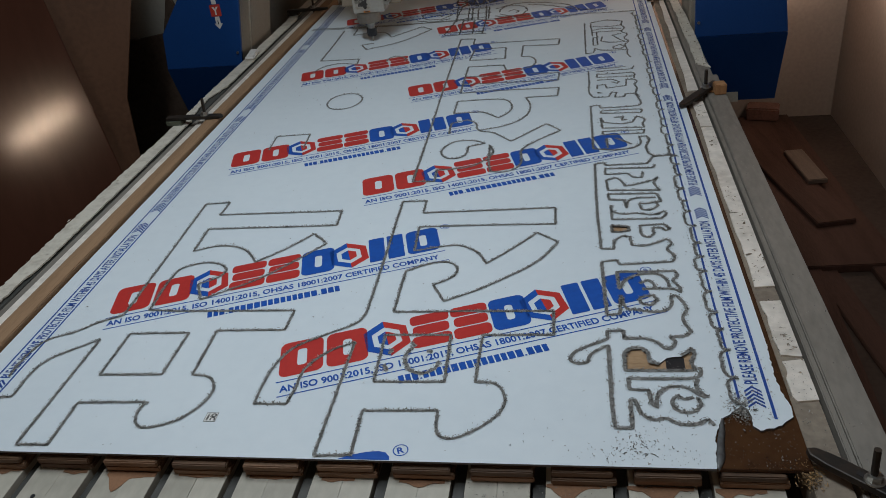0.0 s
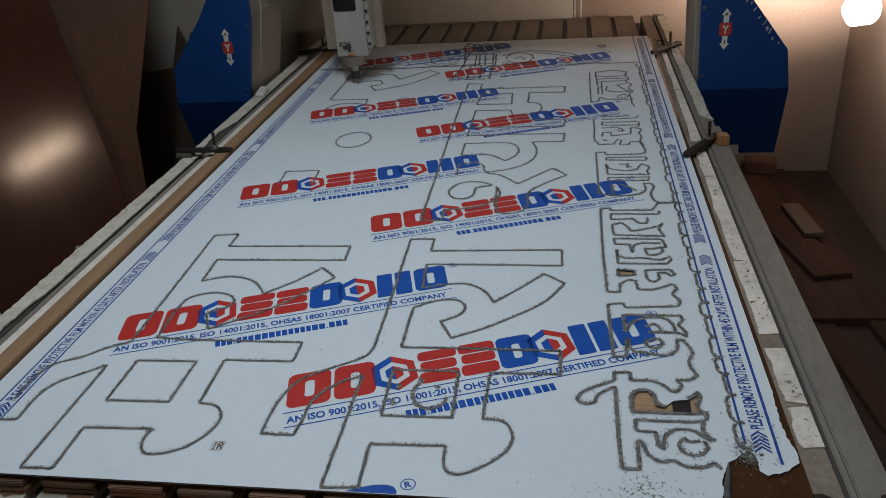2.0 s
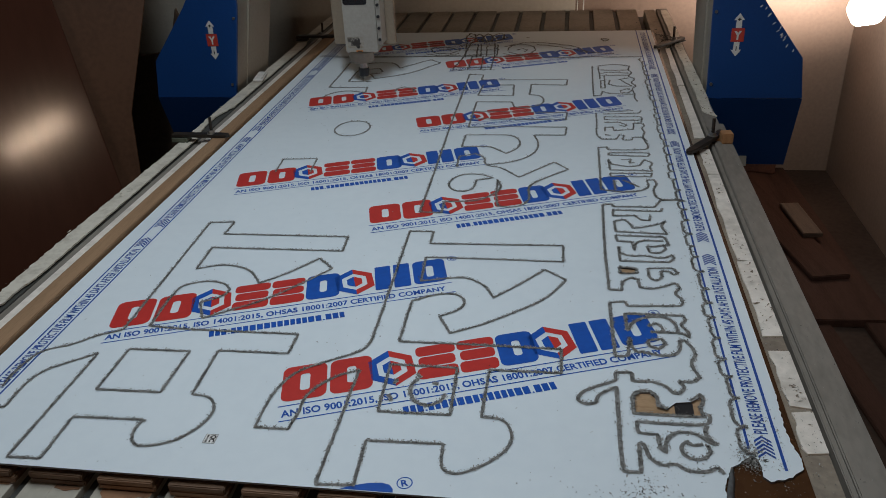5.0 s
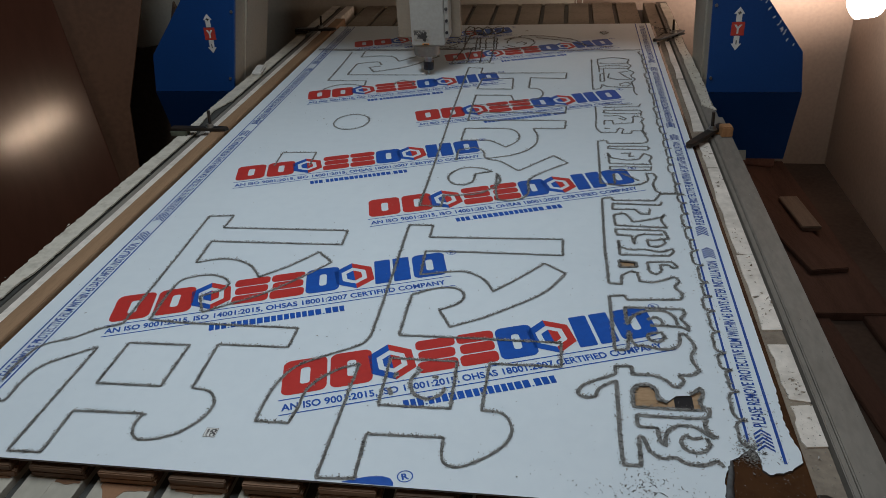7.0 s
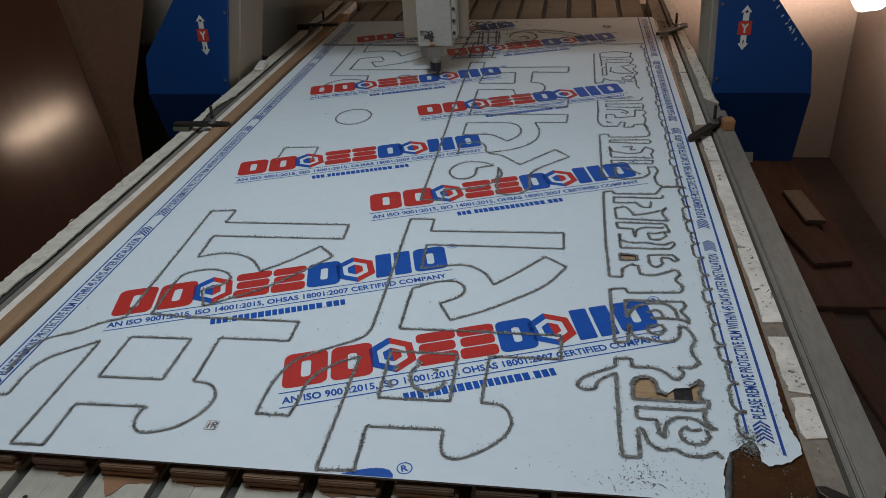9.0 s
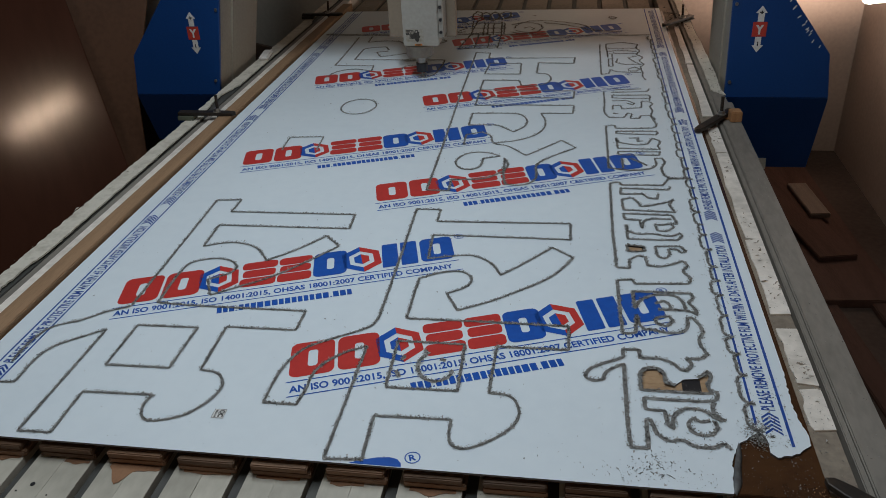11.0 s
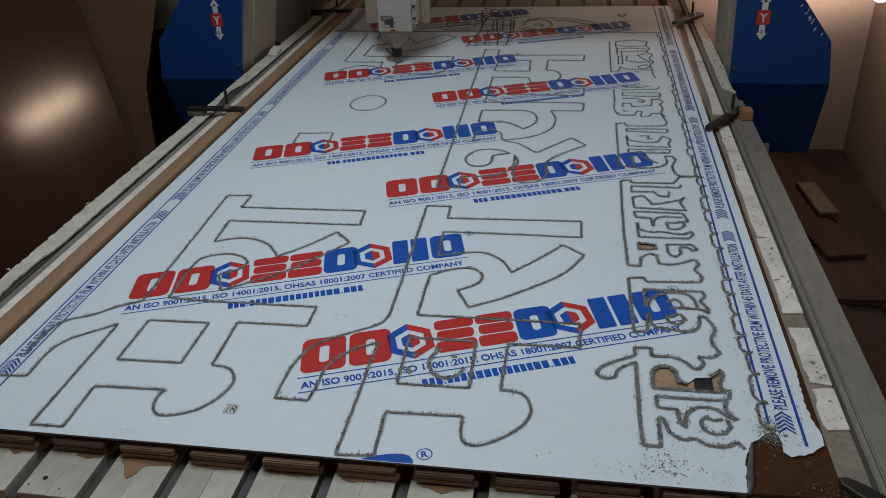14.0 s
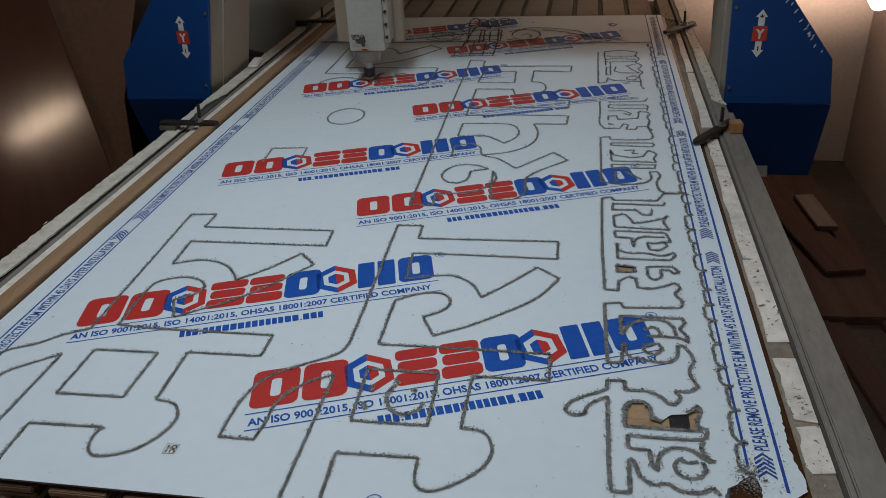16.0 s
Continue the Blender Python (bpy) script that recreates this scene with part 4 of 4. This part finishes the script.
CUT_PATH = [
    (0.0, -0.319, 1.887), (0.5, -0.337, 1.926), (1.0, -0.379, 1.918), (1.6, -0.408, 1.902), (2.5, -0.410, 1.868),
    (4.1, -0.410, 1.775), (6.3, -0.205, 1.772), (7.3, -0.111, 1.772), (9.0, -0.110, 1.712), (10.0, -0.120, 1.625),
    (10.5, -0.140, 1.592), (11.5, -0.193, 1.588), (12.0, -0.247, 1.597), (12.5, -0.278, 1.643), (13.0, -0.284, 1.690),
    (13.5, -0.270, 1.718), (14.5, -0.283, 1.716), (15.0, -0.289, 1.675), (16.0, -0.293, 1.634),
]


def fresh_swarf():
    """Ridges of swarf that the cutter throws up out of its groove as it passes: (time, thing) each."""
    rng = random.Random(12)
    made = []
    for (ta, xa, ya), (tb, xb, yb) in zip(CUT_PATH, CUT_PATH[1:]):
        run = math.hypot(xb - xa, yb - ya)
        n = max(1, round(run / 0.0125))
        d = Vector(((xb - xa) / run, (yb - ya) / run))
        half = run / n * 0.5
        for i in range(n):
            f = (i + 0.5) / n
            line = [d * half * u for u in np.linspace(-1.06, 1.06, 8)]
            bm = ribbon(line, 0.0042, 0.0008)
            for _ in range(22):
                p = d * rng.uniform(-half, half) + Vector((-d.y, d.x)) * rng.gauss(0, 0.0015)
                r = rng.uniform(0.0006, 0.0015)
                turn = Matrix.Rotation(rng.uniform(0, 6.28), 4, "Z") @ Matrix.Rotation(rng.uniform(-0.7, 0.7), 4, "X")
                bmesh.ops.create_cone(bm, segments=3, radius1=r * 0.6, radius2=r * 0.3, depth=r * 3, cap_ends=True, matrix=Matrix.Translation((p.x, p.y, 0.0010)) @ turn @ Matrix.Rotation(1.45, 4, "Y"))
            ob = tagged(part("swarf_ridge", bm, SWARF), "short grey ridge of fresh swarf on the routed line", "swarf", group="fresh swarf")
            made.append((ta + (tb - ta) * f, xa + (xb - xa) * f, ya + (yb - ya) * f, ob))
    return made


def debris():
    rng = np.random.default_rng(9)
    places, sizes = [], []

    def scatter(cx, cy, sx, sy, n, z, lo=0.0006, hi=0.002, turn=0.0):
        for _ in range(n):
            a, b = rng.normal() * sx, rng.normal() * sy
            x, y = cx + a * math.cos(turn) - b * math.sin(turn), cy + a * math.sin(turn) + b * math.cos(turn)
            if -0.6 < x < 0.50 and 0.003 < y < 2.4 or z != TOP:
                places.append((x, y, z + 0.0003))
                sizes.append(rng.uniform(lo, hi))

    scatter(0.41, 0.035, 0.022, 0.012, 110, TOP, turn=0.6)
    scatter(0.40, 0.022, 0.05, 0.010, 90, TOP)
    scatter(0.45, 0.03, 0.03, 0.02, 40, TOP)
    scatter(0.46, 0.13, 0.04, 0.05, 120, TOP, 0.0004, 0.0014)
    scatter(0.1, 0.5, 0.35, 0.6, 420, TOP, 0.0004, 0.0014)
    scatter(-0.2, 0.3, 0.3, 0.3, 160, TOP, 0.0006, 0.0016)
    scatter(-0.4, 1.6, 0.10, 0.25, 120, TOP, 0.0005, 0.0016)
    for _ in range(130):
        places.append((rng.uniform(0.573, 0.60), rng.uniform(0.085, 0.24), TOP + 0.0003))
        sizes.append(rng.uniform(0.0004, 0.0016))
    for _ in range(900):
        places.append((0.548 + rng.normal() * 0.009, rng.uniform(0.12, 2.0), TOP + 0.0009))
        sizes.append(rng.uniform(0.0004, 0.0015))
    for _ in range(260):
        places.append((rng.uniform(0.50, 0.61), rng.uniform(0.006, 0.10), 0.7968))
        sizes.append(rng.uniform(0.0003, 0.0012))
    for _ in range(1500):
        places.append((0.553 + rng.normal() * 0.010, 0.112 + rng.normal() * 0.013, 0.7972 + abs(rng.normal()) * 0.002))
        sizes.append(rng.uniform(0.0006, 0.002))
    for _ in range(260):
        places.append((rng.uniform(0.614, 0.656), abs(rng.normal()) * 0.28, 0.7930))
        sizes.append(rng.uniform(0.0004, 0.0016))
    for _ in range(240):
        places.append((rng.uniform(0.673, 0.716), rng.uniform(-0.07, 1.2) ** 1, 0.7972))
        sizes.append(rng.uniform(0.0003, 0.0011))
    for _ in range(260):
        places.append((rng.uniform(0.2, 0.5), rng.uniform(-0.05, -0.006), BED_TOP + 0.0006))
        sizes.append(rng.uniform(0.0004, 0.0014))
    for _ in range(240):
        places.append((rng.uniform(0.50, 0.70), rng.uniform(2.46, 2.93), BED_TOP + 0.0012))
        sizes.append(rng.uniform(0.0006, 0.003))
    chips("chip_debris", places, sizes, 0.5, SWARF, "scattered grey cutting chips on panel and bed", "debris")
    heap = [(0.612 + rng.normal() * 0.008, 0.0 + rng.normal() * 0.010, 0.7905 + abs(rng.normal()) * 0.003) for _ in range(420)]
    chips("wood_shavings", heap, rng.uniform(0.0006, 0.0022, len(heap)), 0.5, TAN, "small heap of tan wood shavings by the clamp", "shavings")
    # peeled scraps on the broken white laminate
    places = [(0.642 + rng.normal() * 0.007, y + rng.normal() * 0.03, 0.7932) for y in (0.27, 0.46, 0.60, 0.74, 0.97, 1.16) for _ in range(14)]
    places += [(0.688 + rng.normal() * 0.008, y + rng.normal() * 0.04, 0.7980) for y in (1.52, 1.66, 1.80, 1.98, 2.15) for _ in range(12)]
    chips("laminate_scraps", places, rng.uniform(0.001, 0.0045, len(places)), 0.3, TAUPE, "peeled grey-brown scraps on the white laminate", "scraps")
    # dirt and torn scraps round the clamp at the far corner
    places = [(0.655 + rng.normal() * 0.022, 2.30 + rng.normal() * 0.07, 0.7955) for _ in range(150)]
    chips("dark_scraps", places, rng.uniform(0.0015, 0.007, len(places)), 0.35, CUT_DARK, "dark torn scraps round the far clamp", "scraps")
    # splinters and dust flakes on the ragged left edge
    places = [(-0.735 + rng.normal() * 0.010, rng.uniform(0.0, 2.5), 0.7955) for _ in range(170)]
    chips("edge_splinters", places, rng.uniform(0.001, 0.005, len(places)), 0.35, CREAM, "cream splinters along the ragged bed edge", "splinters")


sheet = panel()
prints(sheet)
cuts(sheet)
RIDGES = fresh_swarf()
debris()


def corner_bits():
    # torn film flap and raw wood seen through the cut-outs
    bm = bmesh.new()
    n = 12
    prev = None
    for i in range(n):
        t = i / (n - 1)
        a = Vector((0.5065 + 0.018 * t**1.5, 0.001 + 0.088 * t, TOP + 0.0004))
        w = 0.0025 + 0.008 * math.sin(math.pi * min(1, t * 1.1)) + 0.002 * math.sin(9 * t)
        row = [bm.verts.new(p) for p in (a, a + Vector((w * 0.5, -0.001, 0.0005 * math.sin(5 * t))), a + Vector((w, -0.002, -0.0022)))]
        if prev:
            for k in range(2):
                bm.faces.new((prev[k], prev[k + 1], row[k + 1], row[k]))
        prev = row
    flap = part("film_flap", bm, CURL)
    flap.modifiers.new("thickness", "SOLIDIFY").thickness = 0.0004
    for p in flap.data.polygons:
        p.use_smooth = True
    tagged(flap, "curled torn edge of greyish protective film", "film flap")
    bare = part("milled_patch", block(0.40, 0.525, 0.14, 0.235, 0.7967, 0.7972), BARE_WOOD)
    tagged(bare, "raw light brown wood bared by the router", "wood patch")
    gap = part("milled_slot", block(0.466, 0.492, 0.16, 0.215, 0.7973, 0.7976), INK)
    tagged(gap, "black slot in the bared wood", "slot")
    bare = part("milled_patch", block(0.395, 0.435, 0.55, 0.615, 0.7967, 0.7972), BARE_WOOD)
    tagged(bare, "raw light brown wood bared by the router", "wood patch")
    qc = part("paper_sticker", block(-0.0110, 0.0110, -0.0095, 0.0095, 0, 0.0004), PAPER)
    qc.matrix_world = pose(-0.1760, 0.0745, TOP + 0.0004, 0, 0, 1) @ Matrix.Diagonal((0.80, 0.95, 1, 1))
    word = letters("lettering", "QC", 0.0092, 0.0150, INK, 0.055)
    shared("lettering", word, qc, Matrix.Translation((0.0000, 0.0076, 0.0006)) @ Matrix.Rotation(radians(-90), 4, "Z"))
    frame_line = outline_mesh("frame_line", [[(-0.0110, -0.0095), (0.0110, -0.0095), (0.0110, 0.0095), (-0.0110, 0.0095)], [(-0.0103, -0.0088), (0.0103, -0.0088), (0.0103, 0.0088), (-0.0103, 0.0088)]], [INK])
    shared("frame_line", frame_line, qc, Matrix.Translation((0, 0, 0.0006)))
    for k in range(6):
        part("print_bar", block(-0.0075, -0.0040, -0.0072 + 0.0025 * k, -0.0057 + 0.0025 * k, 0.0005, 0.0007), INK, qc)
    tagged(qc, "small white inspection sticker with black lettering", "sticker")


corner_bits()


# ---- clamps ----
def clamp(x, y, z, turn, length, bolt_at, label, pack, pack_low):
    """A slotted iron bar held down by a bolt, with its packing under the tail; local x runs from tail to toe."""
    root = new("bar_clamp")
    root.matrix_world = pose(x, y, z, 0, 0, turn)
    prof = [(0.0, -0.011), (length - 0.03, -0.011), (length - 0.008, -0.008), (length, 0.0), (length - 0.008, 0.008), (length - 0.03, 0.011), (0.0, 0.011)]
    bar = part("bar", prism(prof, 0.006, 0.0155), IRON, root)
    bv = bar.modifiers.new("edge", "BEVEL")
    bv.width, bv.segments = 0.002, 2
    part("slot", block(bolt_at - 0.03, bolt_at + 0.02, -0.0035, 0.0035, 0.0156, 0.0161), INK, root)
    part("bolt", rod((bolt_at, 0, -0.006), (bolt_at + 0.004, 0, 0.062), 0.0042, sides=12), IRON, root)
    part("nut", rod((bolt_at, 0, 0.0175), (bolt_at, 0, 0.0255), 0.0085, sides=6), STEEL, root)
    part("washer", rod((bolt_at, 0, 0.0157), (bolt_at, 0, 0.0176), 0.0115, sides=20), STEEL, root)
    part("packing", block(0.0, 0.045, -0.014, 0.014, pack_low, 0.0055, 0.0005), pack, root)
    return tagged(root, label, "clamp", group="clamps round the panel")


clamp(-0.770, 1.235, 0.8025, 0, 0.165, 0.112, "black iron bar clamp on a greenish packing block", GREEN_BLOCK, -0.0065)
clamp(-0.765, 2.345, 0.8025, 0, 0.165, 0.105, "black iron bar clamp at the far end of the batten", IRON, -0.0050)
clamp(0.700, 1.310, 0.7965, 235, 0.185, 0.055, "black iron bar clamp beside a small wooden block", WOOD_BLOCK, 0.0010)
clamp(0.710, 2.290, 0.7965, 230, 0.175, 0.055, "black iron bar clamp at the far panel corner", IRON, 0.0012)
clamp(0.735, -0.075, 0.7965, 140, 0.160, 0.080, "black iron bar clamp at the torn panel corner", IRON, 0.0010)
wedge = part("wood_block", block(-0.014, 0.014, -0.016, 0.016, 0, 0.026, 0.002), WOOD_BLOCK)
wedge.matrix_world = pose(0.701, 1.262, 0.7975, 0, 0, 5)
tagged(wedge, "small light wooden block on the side beam", "block")

# ---- the gantry ----
TRAVEL = [
    (0.0, -0.327, 1.909), (0.5, -0.337, 1.938), (1.0, -0.383, 1.937), (1.5, -0.412, 1.916),
    (2.0, -0.416, 1.905), (2.5, -0.418, 1.868), (3.0, -0.414, 1.836), (3.5, -0.417, 1.81),
    (4.0, -0.414, 1.794), (4.3, -0.408, 1.788), (6.5, -0.183, 1.787), (7.0, -0.139, 1.781), (7.5, -0.109, 1.792),
    (8.0, -0.115, 1.779), (8.5, -0.108, 1.737), (9.0, -0.112, 1.709), (9.8, -0.113, 1.660), (10.6, -0.134, 1.612), (11.5, -0.193, 1.6),
    (12.0, -0.247, 1.609), (12.5, -0.278, 1.643), (13.0, -0.284, 1.674), (13.5, -0.27, 1.702),
    (14.0, -0.282, 1.706), (14.5, -0.283, 1.700), (15.0, -0.289, 1.675), (15.5, -0.298, 1.639),
    (16.0, -0.293, 1.634),
]


def axis_label(parent, x, y, z):
    """A red letter tile between an up and a down arrow."""
    k = 1.13
    tile = part("axis_tile", block(x - 0.016 * k, x + 0.016 * k, y - 0.0012, y, z - 0.017 * k, z + 0.017 * k), LABEL_RED, parent, "red tile with a white letter")
    up = Matrix.Rotation(radians(90), 4, "X")
    shared("lettering", letters("lettering", "Y", 0.021 * k, 0.019 * k, LABEL_WHITE, 0.05), tile, Matrix.Translation((x - 0.0095 * k, y - 0.0018, z - 0.0105 * k)) @ up)
    for s, sign in ((1, "+"), (-1, "-")):
        half = [(-0.007, 0.018), (-0.007, 0.038), (-0.013, 0.038), (0.0, 0.055), (0.013, 0.038), (0.007, 0.038), (0.007, 0.018)]
        a = part("arrow", prism([(x + k * u, z + s * k * v) for u, v in half], y - 0.001, y, "y"), LABEL_WHITE, parent, "white arrow")
        if s > 0:
            shared("lettering", letters("lettering", sign, 0.010 * k, 0.009 * k, INK, 0.05), a, Matrix.Translation((x - 0.0045 * k, y - 0.0016, z + 0.035 * k)) @ up)
        else:
            part("lettering", block(x - 0.0014, x + 0.0014, y - 0.0016, y - 0.0012, z - 0.045, z - 0.033), INK, a)


def screw(parent, x, y, z, r=0.005):
    bm = rod((x, y, z), (x, y - 0.004, z), r, r * 0.8, 12)
    part("screw", bm, STEEL, parent)


def gantry():
    g = new("cnc_gantry")
    front = -0.084
    for s, top_in, mid_in, low_in, low, tag_x in ((-1, 0.724, 0.776, 0.795, 0.585, 0.824), (1, 0.706, 0.716, 0.722, 0.510, 0.784)):
        out = max(mid_in, top_in)
        upper = [(s * mid_in, 0.768), (s * (out + 0.275), 0.768), (s * (out + 0.258), 0.890), (s * (out + 0.128), 1.060), (s * (out + 0.040), 1.20), (s * (out + 0.040), 1.46), (s * (top_in - 0.01), 1.46), (s * top_in, 1.06)]
        lower = [(s * low_in, low), (s * (out + 0.285), low), (s * (out + 0.275), 0.7675), (s * mid_in, 0.7675)]
        panel_up = part("side_panel", prism(upper, front, front + 0.012, "y"), BLUE_PAINT, g, "blue painted steel side panel")
        bv = panel_up.modifiers.new("edge", "BEVEL")
        bv.width, bv.segments = 0.002, 2
        bm = prism(lower, front, front + 0.012, "y")
        for v in bm.verts:
            v.co.y += (0.7675 - v.co.z) * 0.45
        if s > 0:
            for k in range(14):
                t = random.random()
                x, z = out + 0.258 - 0.130 * t - random.uniform(0.004, 0.02), 0.890 + 0.170 * t
                scuff = part("scuff", block(-0.0012, 0.0012, -0.0006, 0.0002, -random.uniform(0.002, 0.006), 0.004), LABEL_WHITE, panel_up)
                scuff.matrix_local = pose(x, front, z - 0.004, 0, random.uniform(10, 60), 0)
        part("lower_panel", bm, BLUE_PAINT, g, "lower blue panel that slopes back underneath")
        bm = prism([(s * (low_in - 0.002), low), (s * (low_in + 0.16), low), (s * (top_in + 0.10), 1.46), (s * (top_in - 0.014), 1.46), (s * (top_in - 0.004), 1.06), (s * (mid_in - 0.004), 0.79)], front + 0.10, front + 0.31, "y")
        part("post", bm, CREAM_PAINT, g, "cream painted gantry post")
        bm = prism([(s * (mid_in + 0.002), 0.769), (s * (mid_in + 0.12), 0.769), (s * (top_in + 0.10), 1.459), (s * (top_in - 0.009), 1.459), (s * (top_in + 0.002), 1.06)], front + 0.0125, front + 0.0995, "y")
        part("post_cover", bm, CREAM_PAINT, g)
        axis_label(panel_up, s * tag_x, front, 0.958)
        for z in (0.813, 1.025, 1.25):
            k = min(1.0, max(0.0, (z - 0.79) / 0.27))
            screw(panel_up, s * (mid_in + (top_in - mid_in) * k + 0.010), front, z)
    part("cross_beam", block(-0.73, 0.70, 0.085, 0.42, 1.08, 1.64, 0.004), CREAM_PAINT, g, "cream painted cross beam")
    part("beam_rail", block(-0.74, 0.70, 0.0825, 0.0848, 1.24, 1.27, 0.002), STEEL, g)
    part("beam_rail", block(-0.74, 0.70, 0.0825, 0.0848, 1.38, 1.41, 0.002), STEEL, g)
    c = part("carriage", block(-0.104, 0.100, 0.052, 0.082, 0.906, 1.46, 0.002), BEIGE_PLATE, g, "beige carriage plate")
    face = -0.022
    part("spindle_housing", block(-0.047, 0.058, face, 0.050, 0.898, 1.46, 0.0022), WHITE_PAINT, c, "white painted spindle housing")
    show = part("display", prism(rounded(-0.041, 0.032, 1.050, 1.20, 0.007), face - 0.0022, face - 0.0002, "y"), BLACK_GLASS, c, "black glass display")
    part("bezel", prism(rounded(-0.043, 0.034, 1.048, 1.202, 0.008), face - 0.0010, face - 0.0001, "y"), INK, show)
    part("side_bracket", block(0.0585, 0.0720, face + 0.008, 0.0515, 0.920, 1.46, 0.0015), WHITE_PAINT, c)
    for k in range(10):
        z = 0.938 + 0.036 * k
        part("bolt_head", rod((0.0655, face + 0.0078, z), (0.0655, face + 0.0015, z), 0.0048, sides=10), NUT, c)
    part("sticker", block(-0.039, 0.014, face - 0.0010, face - 0.0001, 0.913, 0.949), OLD_PAPER, c, "worn sticker with a printed check pattern")
    rng = random.Random(2)
    bm = bmesh.new()
    for i in range(11):
        for j in range(7):
            if rng.random() < 0.86 and (j > 2 or i > 2):
                block(-0.038 + i * 0.0034, -0.0354 + i * 0.0034, face - 0.0015, face - 0.0011, 0.921 + j * 0.0038, 0.9238 + j * 0.0038, bm=bm)
    part("print_bar", bm, INK, c)
    smear = [(-0.024, 0.926), (-0.019, 0.921), (-0.013, 0.922), (-0.009, 0.914), (-0.003, 0.911), (0.001, 0.918), (0.000, 0.923), (0.005, 0.927), (0.001, 0.932), (0.003, 0.940), (-0.003, 0.944), (-0.007, 0.938), (-0.012, 0.940), (-0.017, 0.933), (-0.022, 0.934), (-0.026, 0.930)]
    part("stain", prism(smear, face - 0.0018, face - 0.0012, "y"), CUT_DARK, c, "dark oily smear over the sticker")
    part("print_bar", block(-0.013, 0.009, face - 0.0012, face - 0.0001, 0.9010, 0.9060), ORANGE, c)
    part("print_bar", block(-0.009, 0.005, face - 0.0017, face - 0.0013, 0.9022, 0.9048), INK, c)
    part("spindle_nose", rod((-0.004, 0.004, 0.866), (-0.004, 0.004, 0.8975), 0.0395, 0.0410, 40), NOSE, c, "round steel spindle nose")
    part("shaft", rod((0, 0, 0.842), (0, 0, 0.8655), 0.0125, sides=24), STEEL, c)
    part("collet_nut", rod((0, 0, 0.818), (0, 0, 0.8435), 0.0165, 0.0175, 12), NUT, c, "dark collet nut")
    part("cutter", rod((0, 0, TOP - 0.0080), (0, 0, 0.8175), 0.0018, 0.0032, 12), STEEL, c, "steel cutter")
    tagged(g, "blue and cream router gantry with white spindle head", "router gantry")
    return g, c


GANTRY, CARRIAGE = gantry()


def motions():
    walk(GANTRY, [(t, pose(0, y, 0)) for t, x, y in TRAVEL])
    walk(CARRIAGE, [(t, pose(x, 0, 0.005 if 12.9 < t < 14.6 else 0.0)) for t, x, y in TRAVEL])
    for t, x, y, ridge in RIDGES:
        low, high = pose(x, y, TOP - 0.006), pose(x, y, TOP)
        t = min(max(t + 0.05, 0.06), 15.85)
        walk(ridge, [(0, low), (t - 0.05, low), (t + 0.05, high), (16, high)])


motions()
